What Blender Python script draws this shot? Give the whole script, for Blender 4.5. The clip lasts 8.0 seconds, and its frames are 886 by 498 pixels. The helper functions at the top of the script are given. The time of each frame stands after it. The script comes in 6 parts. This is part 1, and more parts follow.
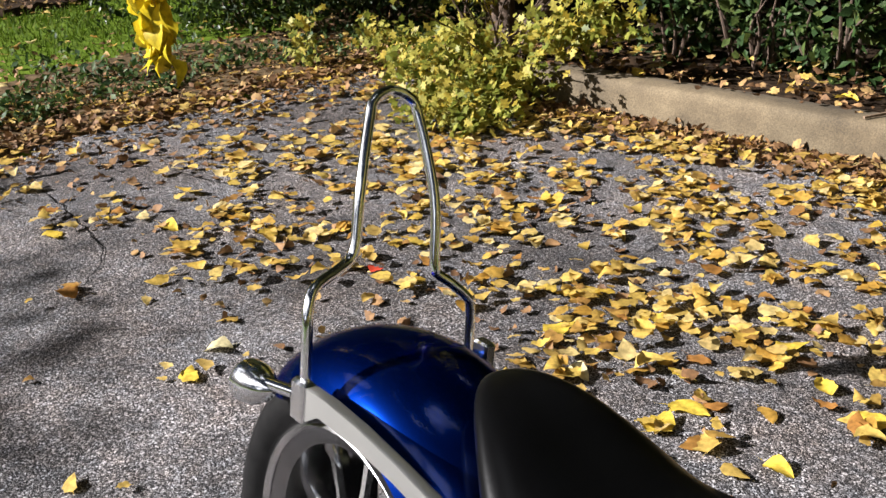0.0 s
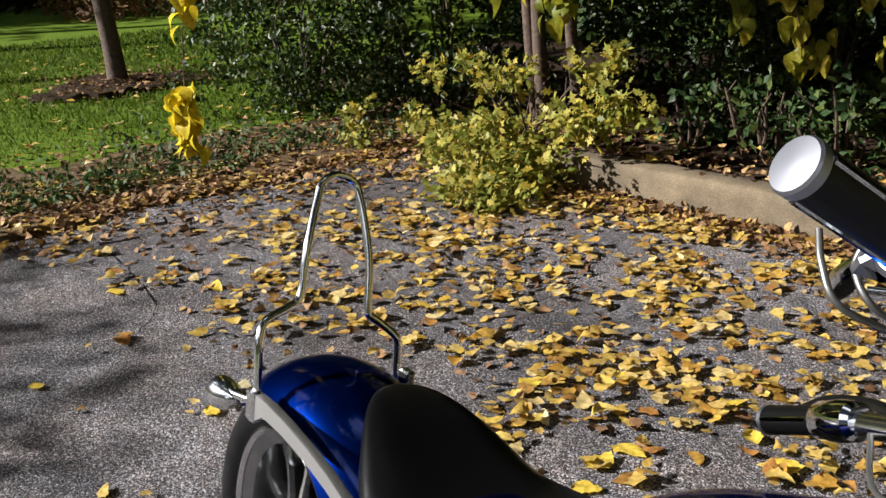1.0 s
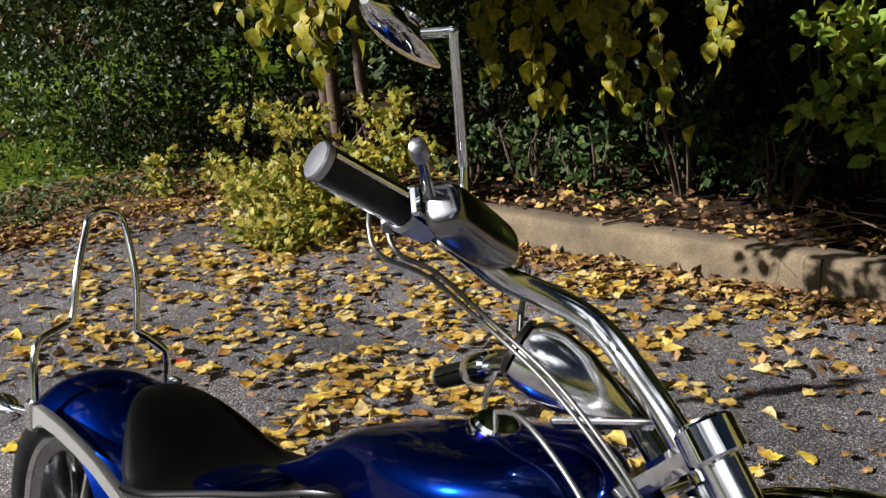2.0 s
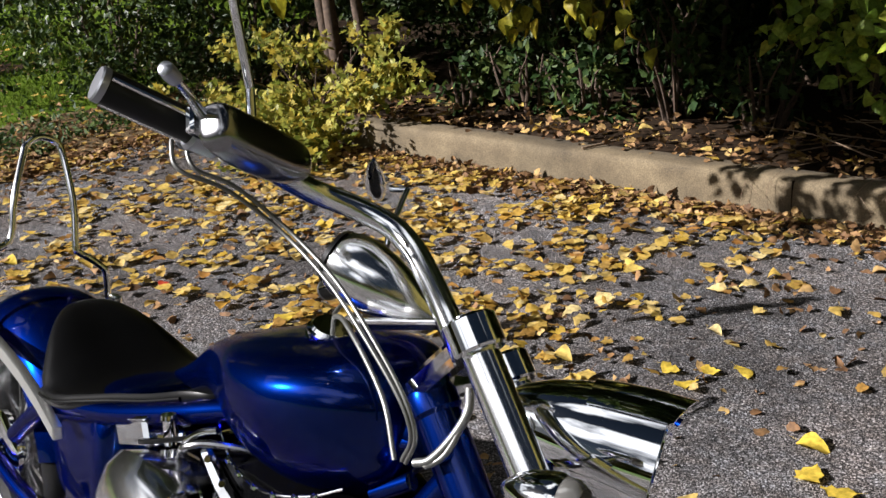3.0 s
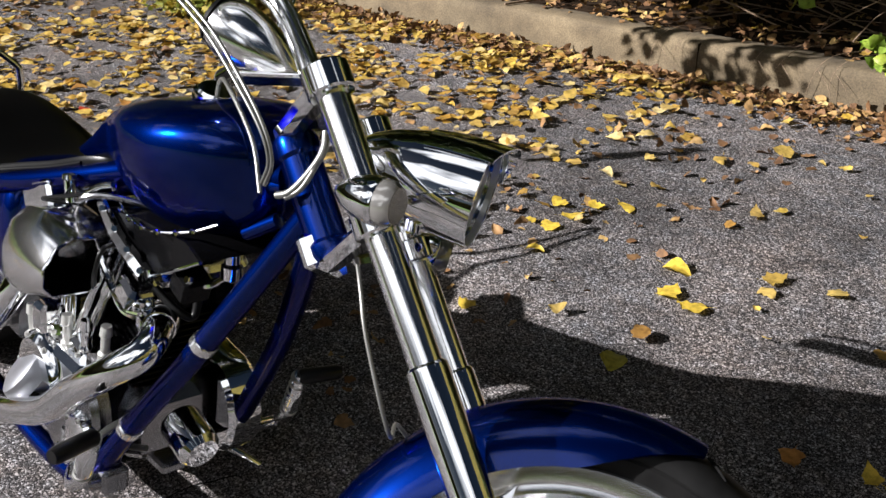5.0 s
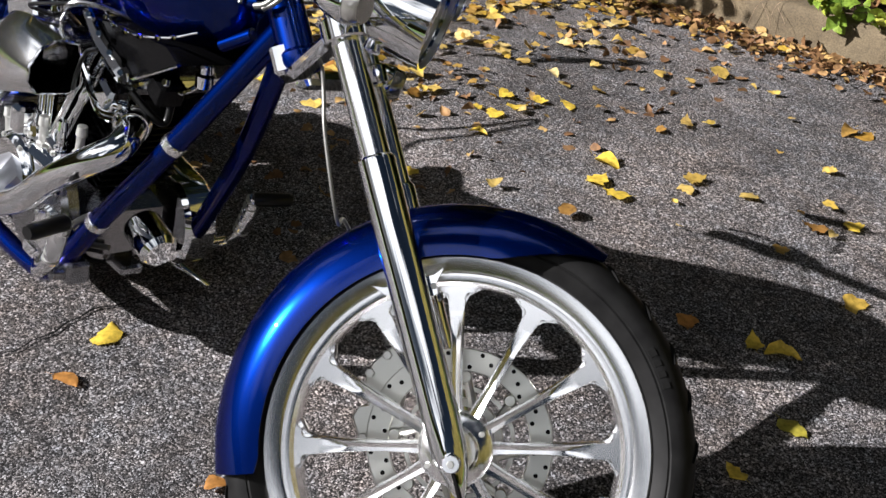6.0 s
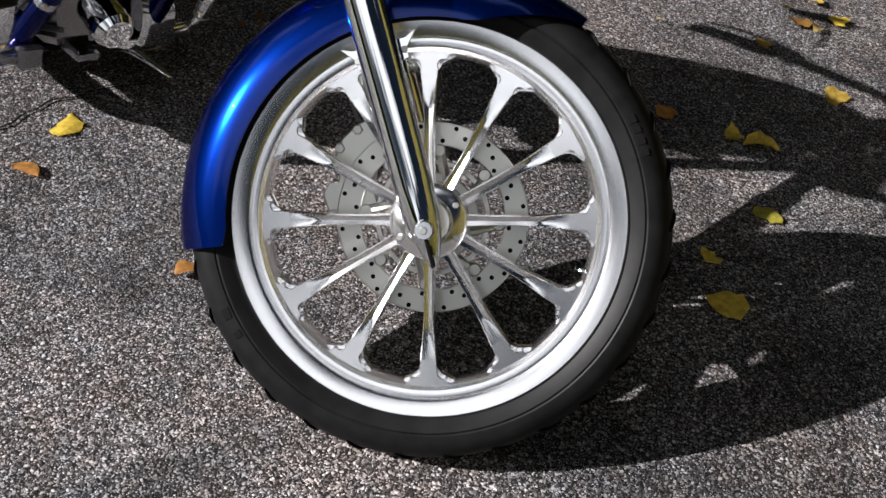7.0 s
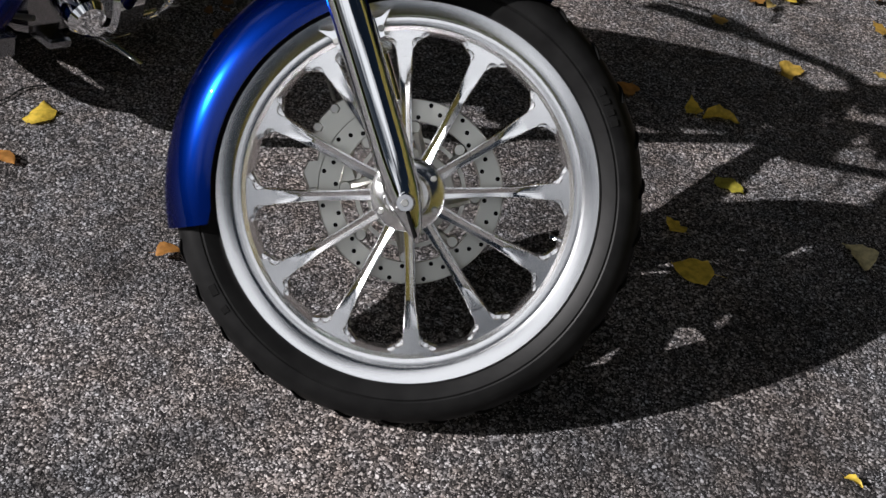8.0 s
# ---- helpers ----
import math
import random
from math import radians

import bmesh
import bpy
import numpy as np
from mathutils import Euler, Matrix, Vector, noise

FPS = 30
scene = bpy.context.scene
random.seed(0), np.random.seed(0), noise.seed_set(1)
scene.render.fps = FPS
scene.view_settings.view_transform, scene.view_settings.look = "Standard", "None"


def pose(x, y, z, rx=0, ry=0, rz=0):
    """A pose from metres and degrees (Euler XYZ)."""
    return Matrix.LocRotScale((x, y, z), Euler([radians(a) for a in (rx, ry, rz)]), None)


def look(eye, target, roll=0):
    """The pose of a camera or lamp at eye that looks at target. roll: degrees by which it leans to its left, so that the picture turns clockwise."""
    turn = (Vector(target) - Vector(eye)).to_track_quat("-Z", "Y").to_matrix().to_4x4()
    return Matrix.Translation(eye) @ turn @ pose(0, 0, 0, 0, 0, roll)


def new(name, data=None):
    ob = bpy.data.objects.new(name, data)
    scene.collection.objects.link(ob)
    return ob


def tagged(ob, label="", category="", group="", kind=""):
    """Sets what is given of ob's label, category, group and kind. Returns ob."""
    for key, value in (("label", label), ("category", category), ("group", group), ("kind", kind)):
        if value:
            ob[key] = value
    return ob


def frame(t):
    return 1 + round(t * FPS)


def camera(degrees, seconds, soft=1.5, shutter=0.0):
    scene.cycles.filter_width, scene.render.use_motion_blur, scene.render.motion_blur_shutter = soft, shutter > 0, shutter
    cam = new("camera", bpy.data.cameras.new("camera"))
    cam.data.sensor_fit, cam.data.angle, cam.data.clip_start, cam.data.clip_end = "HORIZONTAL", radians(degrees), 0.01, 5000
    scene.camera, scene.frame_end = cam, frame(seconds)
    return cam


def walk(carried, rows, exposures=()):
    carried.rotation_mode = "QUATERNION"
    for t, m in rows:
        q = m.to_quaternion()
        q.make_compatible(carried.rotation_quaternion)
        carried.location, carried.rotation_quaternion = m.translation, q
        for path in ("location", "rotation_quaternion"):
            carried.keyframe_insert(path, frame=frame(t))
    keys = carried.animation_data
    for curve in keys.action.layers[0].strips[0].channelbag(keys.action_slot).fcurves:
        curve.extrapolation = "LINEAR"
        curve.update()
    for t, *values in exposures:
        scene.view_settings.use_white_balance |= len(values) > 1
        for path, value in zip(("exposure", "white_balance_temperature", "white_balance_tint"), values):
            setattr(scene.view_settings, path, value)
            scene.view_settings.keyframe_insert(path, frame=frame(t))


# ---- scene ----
cam = camera(47.8, 8.0)
PATH = [
    (0, (-0.901, -0.648, 1.304), (-2.387, 0.431, 0.511), -2.9),
    (0.5, (-0.666, -0.704, 1.355), (-2.326, 0.227, 0.738), -4.1),
    (1, (-0.395, -0.662, 1.41), (-2.017, 0.319, 0.772), -3.2),
    (1.5, (-0.196, -0.691, 1.419), (-1.712, 0.503, 0.892), -3.7),
    (2, (-0.007, -0.716, 1.438), (-1.449, 0.55, 0.871), -3.5),
    (2.2, (0.08, -0.688, 1.436), (-1.395, 0.523, 0.838), -4.3),
    (3.3, (0.269, -0.542, 1.425), (-1.198, 0.619, 0.719), -4.5),
    (3.5, (0.285, -0.526, 1.414), (-1.197, 0.624, 0.719), -4.1),
    (4, (0.335, -0.521, 1.404), (-1.147, 0.62, 0.696), -3.6),
    (4.5, (0.39, -0.552, 1.369), (-1.068, 0.571, 0.587), -2.6),
    (4.7, (0.423, -0.576, 1.357), (-0.973, 0.563, 0.488), -3.0),
    (5.8, (0.656, -0.816, 1.319), (-0.533, 0.443, 0.319), 6.0),
    (6, (0.671, -0.815, 1.297), (-0.515, 0.418, 0.26), 6.9),
    (6.5, (0.683, -0.804, 1.233), (-0.364, 0.383, 0.011), 7.7),
    (7, (0.689, -0.811, 1.195), (-0.301, 0.343, -0.103), 8.4),
    (7.5, (0.693, -0.832, 1.185), (-0.296, 0.302, -0.133), 7.6),
    (8, (0.704, -0.869, 1.207), (-0.216, 0.332, -0.101), 8.9),
]
walk(cam, [(t, look(eye, target, roll)) for t, eye, target, roll in PATH], [(0.0, 1.60), (0.5, 1.40), (1.0, 1.33), (1.5, 1.25), (2.0, 1.25), (4.0, 1.36), (6.2, 1.45), (7.0, 1.10), (8.0, 0.70)])


# ---------------------------------------------------------------- light
SUN_AZ, SUN_EL = 238.2, 30.0          # degrees: where the sun stands, counted from +x towards +y
world = bpy.data.worlds.new("sky")
scene.world = world
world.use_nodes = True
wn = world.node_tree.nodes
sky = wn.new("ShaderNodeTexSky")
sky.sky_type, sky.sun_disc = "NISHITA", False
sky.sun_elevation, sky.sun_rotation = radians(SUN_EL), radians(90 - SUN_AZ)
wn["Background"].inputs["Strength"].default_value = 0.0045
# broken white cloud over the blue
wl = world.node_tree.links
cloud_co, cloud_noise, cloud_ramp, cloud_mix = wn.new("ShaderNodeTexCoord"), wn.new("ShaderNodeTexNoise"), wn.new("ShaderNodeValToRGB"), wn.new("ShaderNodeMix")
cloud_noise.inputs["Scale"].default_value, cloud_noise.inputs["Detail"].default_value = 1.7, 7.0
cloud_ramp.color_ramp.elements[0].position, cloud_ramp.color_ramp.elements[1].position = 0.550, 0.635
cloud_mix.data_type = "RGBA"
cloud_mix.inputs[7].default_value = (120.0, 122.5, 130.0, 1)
# offset chosen so bright cloud stands where the wheel and chrome mirror it
cloud_offset = wn.new("ShaderNodeVectorMath")
cloud_offset.inputs[1].default_value = (0.32, 38.66, 18.3)
wl.new(cloud_co.outputs["Generated"], cloud_offset.inputs[0])
wl.new(cloud_offset.outputs[0], cloud_noise.inputs["Vector"])
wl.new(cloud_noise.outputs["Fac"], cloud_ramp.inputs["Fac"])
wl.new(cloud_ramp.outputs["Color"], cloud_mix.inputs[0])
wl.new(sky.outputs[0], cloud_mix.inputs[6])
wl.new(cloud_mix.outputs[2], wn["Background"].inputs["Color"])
sun_lamp = bpy.data.lights.new("sun", "SUN")
sun_lamp.energy, sun_lamp.angle, sun_lamp.color = 5.25, radians(0.55), (1.0, 0.966, 0.972)
sun = new("sun", sun_lamp)
sun_dir = Vector((math.cos(radians(SUN_AZ)) * math.cos(radians(SUN_EL)), math.sin(radians(SUN_AZ)) * math.cos(radians(SUN_EL)), math.sin(radians(SUN_EL))))
sun.matrix_world = look(sun_dir * 30, (0, 0, 0))


# ---------------------------------------------------------------- materials
def mat(name, base=(0.5, 0.5, 0.5), rough=0.5, metal=0.0, coat=0.0, coat_rough=0.03):
    m = bpy.data.materials.new(name)
    m.use_nodes = True
    p = m.node_tree.nodes["Principled BSDF"]
    p.inputs["Base Color"].default_value = (*base, 1)
    p.inputs["Roughness"].default_value = rough
    p.inputs["Metallic"].default_value = metal
    p.inputs["Coat Weight"].default_value = coat
    p.inputs["Coat Roughness"].default_value = coat_rough
    return m


class Nodes:
    """Short hand for a node tree."""
    def __init__(self, m):
        self.t = m.node_tree
        self.p = self.t.nodes["Principled BSDF"]
        self.co = self.t.nodes.new("ShaderNodeTexCoord").outputs["Object"]

    def add(self, kind, **inputs):
        n = self.t.nodes.new(kind)
        for k, v in inputs.items():
            self.put(n, k.replace("_", " "), v)
        return n

    def put(self, n, k, v):
        if isinstance(v, bpy.types.NodeSocket):
            self.t.links.new(v, n.inputs[k])
        else:
            n.inputs[k].default_value = v

    def noise(self, scale, detail=4.0, rough=0.55, co=None):
        n = self.add("ShaderNodeTexNoise", Scale=scale, Detail=detail, Roughness=rough)
        self.t.links.new(co or self.co, n.inputs["Vector"])
        return n.outputs["Fac"]

    def voronoi(self, scale, feature="F1", co=None):
        n = self.add("ShaderNodeTexVoronoi", Scale=scale)
        n.feature = feature
        self.t.links.new(co or self.co, n.inputs["Vector"])
        return n

    def ramp(self, fac, stops, constant=False):
        n = self.add("ShaderNodeValToRGB", Fac=fac)
        r = n.color_ramp
        if constant:
            r.interpolation = "CONSTANT"
        while len(r.elements) < len(stops):
            r.elements.new(0.5)
        for e, (pos, c) in zip(r.elements, stops):
            e.position, e.color = pos, (*c, 1) if len(c) == 3 else c
        return n.outputs["Color"]

    def mix(self, fac, a, b, kind="MIX"):
        n = self.t.nodes.new("ShaderNodeMix")
        n.data_type, n.blend_type = "RGBA", kind
        for i, v in ((0, fac), (6, a), (7, b)):
            if isinstance(v, bpy.types.NodeSocket):
                self.t.links.new(v, n.inputs[i])
            else:
                n.inputs[i].default_value = v if i == 0 else (*v, 1)
        return n.outputs[2]

    def bump(self, height, strength=0.3, distance=0.002, normal=None):
        n = self.add("ShaderNodeBump", Height=height, Strength=strength, Distance=distance)
        if normal:
            self.t.links.new(normal, n.inputs["Normal"])
        self.t.links.new(n.outputs[0], self.p.inputs["Normal"])
        return n.outputs[0]

    def out(self, key, v):
        self.put(self.p, key, v)


def grey(v):
    return (v, v, v)


def asphalt_material():
    """Worn asphalt: broken stones of two sizes set in dark binder, with worn and stained patches."""
    m = mat("asphalt", grey(0.1), 0.85)
    k = Nodes(m)
    warp = k.t.nodes.new("ShaderNodeVectorMath")
    warp.operation = "ADD"
    shift = k.add("ShaderNodeTexNoise", Scale=95.0, Detail=2.0)
    k.t.links.new(k.co, shift.inputs["Vector"])
    small = k.t.nodes.new("ShaderNodeVectorMath")
    small.operation = "SCALE"
    small.inputs["Scale"].default_value = 0.007
    k.t.links.new(shift.outputs["Color"], small.inputs[0])
    k.t.links.new(k.co, warp.inputs[0])
    k.t.links.new(small.outputs[0], warp.inputs[1])
    co = warp.outputs[0]
    stones, grit = k.voronoi(170, co=co), k.voronoi(340, co=co)
    cell = k.add("ShaderNodeSeparateColor", Color=stones.outputs["Color"])
    cell2 = k.add("ShaderNodeSeparateColor", Color=grit.outputs["Color"])
    tones = [(0.0, (0.018, 0.017, 0.017)), (0.30, (0.056, 0.053, 0.051)), (0.48, (0.112, 0.104, 0.099)), (0.66, (0.198, 0.185, 0.178)), (0.86, (0.315, 0.300, 0.291)), (1.0, (0.50, 0.488, 0.48))]
    big, little = k.ramp(cell.outputs[0], tones), k.ramp(cell2.outputs[1], tones)
    rim = k.ramp(stones.outputs["Distance"], [(0.36, grey(1)), (0.62, grey(0))])
    rim2 = k.ramp(grit.outputs["Distance"], [(0.40, grey(1)), (0.62, grey(0))])
    col = k.mix(rim2, (0.010, 0.0095, 0.0095), little)
    which = k.ramp(cell.outputs[2], [(0.36, grey(0)), (0.42, grey(1))])
    mask = k.mix(1.0, rim, which, "MULTIPLY")
    col = k.mix(mask, col, big)
    patches = k.ramp(k.noise(0.8, 7, 0.6), [(0.34, grey(0.60)), (0.5, grey(1.0)), (0.66, grey(1.48))])
    streak = k.ramp(k.noise(7, 5), [(0.3, grey(0.72)), (0.65, grey(1.12))])
    stain = k.ramp(k.noise(2.6, 6, 0.65), [(0.36, grey(0.62)), (0.46, grey(1.0))])
    warm = k.ramp(k.noise(23, 3), [(0.35, (0.97, 1.0, 1.05)), (0.65, (1.05, 1.0, 0.97))])
    rust = k.ramp(k.noise(2.1, 4), [(0.40, (0.975, 1.0, 1.045)), (0.68, (1.075, 1.0, 0.96))])
    for layer in (patches, streak, stain, warm, rust):
        col = k.mix(1.0, col, layer, "MULTIPLY")
    k.out("Base Color", col)
    k.out("Roughness", 0.9)
    k.out("Specular IOR Level", 0.15)
    height = k.mix(0.6, rim2, mask)
    k.bump(height, 0.75, 0.003)
    return m


def simple_noise(name, a, b, scale, rough=0.7, bump=0.3, distance=0.002, detail=5.0):
    m = mat(name, a, rough)
    k = Nodes(m)
    f = k.noise(scale, detail)
    k.out("Base Color", k.ramp(f, [(0.3, a), (0.7, b)]))
    k.bump(f, bump, distance)
    return m


def leaf_material(name, stops, rough=0.45, thin=0.35):
    """Leaves: a colour for each island, a darker vein pattern, and light that passes through."""
    m = mat(name, stops[0][1], rough)
    k = Nodes(m)
    geo = k.t.nodes.new("ShaderNodeNewGeometry")
    col = k.ramp(geo.outputs["Random Per Island"], stops)
    spot = k.ramp(k.noise(60, 4), [(0.35, grey(0.58)), (0.6, grey(1.02))])
    col = k.mix(1.0, col, spot, "MULTIPLY")
    k.out("Base Color", col)
    k.out("Specular IOR Level", 0.22)
    tr = k.add("ShaderNodeBsdfTranslucent", Color=col)
    mix = k.add("ShaderNodeMixShader", Fac=thin)
    k.t.links.new(k.p.outputs[0], mix.inputs[1])
    k.t.links.new(tr.outputs[0], mix.inputs[2])
    k.t.links.new(mix.outputs[0], k.t.nodes["Material Output"].inputs["Surface"])
    return m


def concrete_material():
    m = mat("kerb_concrete", (0.3, 0.24, 0.17), 0.88)
    k = Nodes(m)
    col = k.ramp(k.noise(5, 8, 0.62), [(0.28, (0.068, 0.050, 0.028)), (0.5, (0.120, 0.090, 0.051)), (0.75, (0.180, 0.138, 0.080))])
    grit = k.ramp(k.noise(160, 3), [(0.35, grey(0.72)), (0.62, grey(1.12))])
    stain = k.ramp(k.noise(1.7, 5), [(0.38, grey(0.66)), (0.55, grey(1.0))])
    k.out("Base Color", k.mix(1.0, k.mix(1.0, col, grit, "MULTIPLY"), stain, "MULTIPLY"))
    k.bump(k.noise(90, 6), 0.6, 0.004)
    return m


ASPHALT = asphalt_material()
CONCRETE = concrete_material()
EDGE_SOIL = simple_noise("edge_soil", (0.035, 0.026, 0.014), (0.13, 0.09, 0.05), 24, 0.95, 0.8, 0.01)
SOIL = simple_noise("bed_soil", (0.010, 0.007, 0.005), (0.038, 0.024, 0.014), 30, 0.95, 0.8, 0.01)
GRASS_SOIL = simple_noise("lawn_ground", (0.052, 0.088, 0.007), (0.085, 0.13, 0.012), 9, 0.9, 0.6, 0.01)
BARK = simple_noise("bark", (0.032, 0.021, 0.014), (0.10, 0.064, 0.042), 40, 0.9, 0.8, 0.006)
CHROME = mat("chrome", (0.90, 0.91, 0.92), 0.05, 1.0)
SATIN_CHROME = mat("hand_polished_chrome", (0.93, 0.935, 0.94), 0.15, 1.0)
ALUMINIUM = mat("polished_aluminium", (0.95, 0.95, 0.95), 0.20, 1.0)
BRUSHED = mat("brushed_metal", (0.52, 0.52, 0.50), 0.42, 1.0)
CASE = mat("engine_case_metal", (0.30, 0.30, 0.31), 0.2, 1.0)
STEEL = mat("brake_steel", (0.50, 0.50, 0.46), 0.3, 1.0)


def candy_blue():
    """Candy paint: a tight lobe and a wide flake lobe under a thin clear coat."""
    m = mat("candy_blue_paint", (0.0007, 0.013, 0.105), 0.20, 0.99, 0.5, 0.0)
    k = Nodes(m)
    flake = k.add("ShaderNodeBsdfPrincipled", Base_Color=(0.0006, 0.012, 0.13, 1), Roughness=0.46, Metallic=1.0)
    mix = k.add("ShaderNodeMixShader", Fac=0.20)
    for p in (k.p, flake):
        p.inputs["Specular Tint"].default_value = (0.02, 0.10, 0.6, 1)
    k.t.links.new(k.p.outputs[0], mix.inputs[1])
    k.t.links.new(flake.outputs[0], mix.inputs[2])
    k.t.links.new(mix.outputs[0], k.t.nodes["Material Output"].inputs["Surface"])
    return m


BLUE = candy_blue()
BLACK_SEAT = simple_noise("black_vinyl", (0.0016, 0.0016, 0.0018), (0.003, 0.003, 0.0032), 260, 0.30, 0.2, 0.0005)
RUBBER = simple_noise("tyre_rubber", (0.0035, 0.0035, 0.0036), (0.008, 0.008, 0.008), 35, 0.5, 0.15, 0.001)
BLACK = mat("black_plastic", (0.003, 0.003, 0.003), 0.3)
CABLE = mat("braided_hose", (0.17, 0.17, 0.16), 0.42, 0.85)
LENS = mat("smoked_lens", (0.35, 0.34, 0.32), 0.12, 0.7)
# near-black stand-in for the shade inside grooves, holes, slots and cracks
GROOVE = mat("recess_shade", (0.004, 0.004, 0.004), 0.7)
TYRE_MARK = mat("worn_tyre_mark", (0.0045, 0.0045, 0.0044), 0.6)
BLACK_METAL = mat("black_wrinkle_metal", (0.0016, 0.0016, 0.0018), 0.16)
for dull, level in ((RUBBER, 0.14), (BLACK_SEAT, 0.16), (BLACK_METAL, 0.08), (BLACK, 0.25), (TYRE_MARK, 0.1), (GROOVE, 0.05)):
    dull.node_tree.nodes["Principled BSDF"].inputs["Specular IOR Level"].default_value = level
END_CAP = mat("machined_cap", (0.36, 0.37, 0.40), 0.36, 1.0)
MIRROR = mat("mirror_glass", (0.85, 0.86, 0.87), 0.01, 1.0)
GLASS = mat("clear_glass", (0.95, 0.96, 0.97), 0.02)
GLASS.node_tree.nodes["Principled BSDF"].inputs["Transmission Weight"].default_value = 1.0
YELLOW_LEAF = leaf_material("fallen_yellow_leaf", [(0.0, (0.62, 0.43, 0.07)), (0.12, (0.56, 0.41, 0.14)), (0.25, (0.54, 0.35, 0.05)), (0.37, (0.72, 0.58, 0.27)), (0.50, (0.46, 0.30, 0.07)), (0.60, (0.42, 0.23, 0.04)), (0.70, (0.66, 0.48, 0.12)), (0.79, (0.24, 0.12, 0.035)), (0.88, (0.44, 0.30, 0.07)), (0.95, (0.34, 0.15, 0.04)), (1.0, (0.64, 0.48, 0.13))])
GREEN_LEAF = leaf_material("hedge_leaf", [(0.0, (0.012, 0.026, 0.006)), (0.5, (0.025, 0.048, 0.010)), (0.85, (0.05, 0.078, 0.016)), (1.0, (0.11, 0.115, 0.02))], 0.45, 0.2)
IVY_LEAF = leaf_material("bed_plant_leaf", [(0.0, (0.02, 0.045, 0.012)), (0.5, (0.036, 0.075, 0.018)), (1.0, (0.10, 0.13, 0.03))], 0.58, 0.25)
SAPLING_LEAF = leaf_material("sapling_leaf", [(0.0, (0.14, 0.24, 0.035)), (0.6, (0.26, 0.36, 0.05)), (1.0, (0.46, 0.46, 0.07))], 0.42, 0.4)
YELLOW_HANG = leaf_material("hanging_yellow_leaf", [(0.0, (0.60, 0.44, 0.02)), (0.6, (0.70, 0.55, 0.03)), (1.0, (0.50, 0.46, 0.04))], 0.45, 0.45)
LIME_HANG = leaf_material("hanging_lime_leaf", [(0.0, (0.12, 0.14, 0.015)), (0.5, (0.24, 0.23, 0.02)), (1.0, (0.42, 0.32, 0.025))], 0.5, 0.4)
BROWN_LEAF = leaf_material("dry_brown_leaf", [(0.0, (0.09, 0.045, 0.02)), (0.4, (0.17, 0.09, 0.04)), (0.75, (0.28, 0.16, 0.07)), (1.0, (0.42, 0.28, 0.10))], 0.7, 0.1)
YELLOW_SINGLE = leaf_material("single_yellow_leaf", [(0.0, (0.70, 0.47, 0.04)), (1.0, (0.74, 0.55, 0.10))])
OLIVE_SINGLE = leaf_material("single_olive_leaf", [(0.0, (0.32, 0.29, 0.04)), (1.0, (0.42, 0.36, 0.06))])
BROWN_SINGLE = leaf_material("single_brown_leaf", [(0.0, (0.40, 0.18, 0.05)), (1.0, (0.46, 0.22, 0.06))])
PALE_SINGLE = leaf_material("single_pale_leaf", [(0.0, (0.70, 0.60, 0.30)), (1.0, (0.74, 0.66, 0.40))])
RED_SINGLE = leaf_material("single_red_leaf", [(0.0, (0.55, 0.05, 0.03)), (1.0, (0.6, 0.08, 0.04))])
GRASS_BLADE = leaf_material("grass_blade", [(0.0, (0.050, 0.092, 0.006)), (0.6, (0.074, 0.124, 0.008)), (1.0, (0.115, 0.145, 0.018))], 0.8, 0.3)
GRASS_BLADE.node_tree.nodes["Principled BSDF"].inputs["Specular IOR Level"].default_value = 0.15
TWIG = simple_noise("dry_twig", (0.10, 0.065, 0.04), (0.24, 0.17, 0.11), 60, 0.85, 0.4, 0.001)
LAWN_FAR = simple_noise("far_lawn", (0.04, 0.08, 0.01), (0.07, 0.12, 0.02), 3, 0.9, 0.3, 0.02)
WOODS = simple_noise("far_woods", (0.014, 0.015, 0.005), (0.13, 0.105, 0.03), 1.6, 0.95, 0.8, 0.4, 8.0)
for dull in (GRASS_SOIL, LAWN_FAR, WOODS, EDGE_SOIL, SOIL):
    dull.node_tree.nodes["Principled BSDF"].inputs["Specular IOR Level"].default_value = 0.05
LIME_LEAF = leaf_material("lime_yellow_leaf", [(0.0, (0.11, 0.14, 0.02)), (0.35, (0.26, 0.27, 0.045)), (0.7, (0.38, 0.34, 0.07)), (1.0, (0.50, 0.37, 0.05))], 0.5, 0.4)


# ---------------------------------------------------------------- geometry helpers
def rotx(deg):
    return Matrix.Rotation(radians(deg), 4, "X")


LEAN = 10.0
FRAME = Matrix.Translation((-0.02, -0.07, 0.002)) @ rotx(-LEAN)                 # bike frame: x ahead, y to its left, z up
HUB = Vector((-0.0556, 0.0191, 0.2944))
F_X, F_Y = Vector((0.5669, 0.7508, 0.3391)), Vector((-0.5020, 0.6412, -0.5804))
F_X.normalize()
F_Y = (F_Y - F_X * F_Y.dot(F_X)).normalized()
F_Z = F_X.cross(F_Y)
FORK = Matrix(((F_X.x, F_Y.x, F_Z.x, HUB.x), (F_X.y, F_Y.y, F_Z.y, HUB.y), (F_X.z, F_Y.z, F_Z.z, HUB.z), (0, 0, 0, 1)))  # turned front end
ID = Matrix.Identity(4)


def mesh_of(verts, faces, m=ID, smooth=True, sharp=40):
    me = bpy.data.meshes.new("mesh")
    me.from_pydata([m @ Vector(v) for v in verts], [], faces)
    me.update()
    if smooth:
        me.shade_smooth()
        me.set_sharp_from_angle(angle=radians(sharp))
    return me


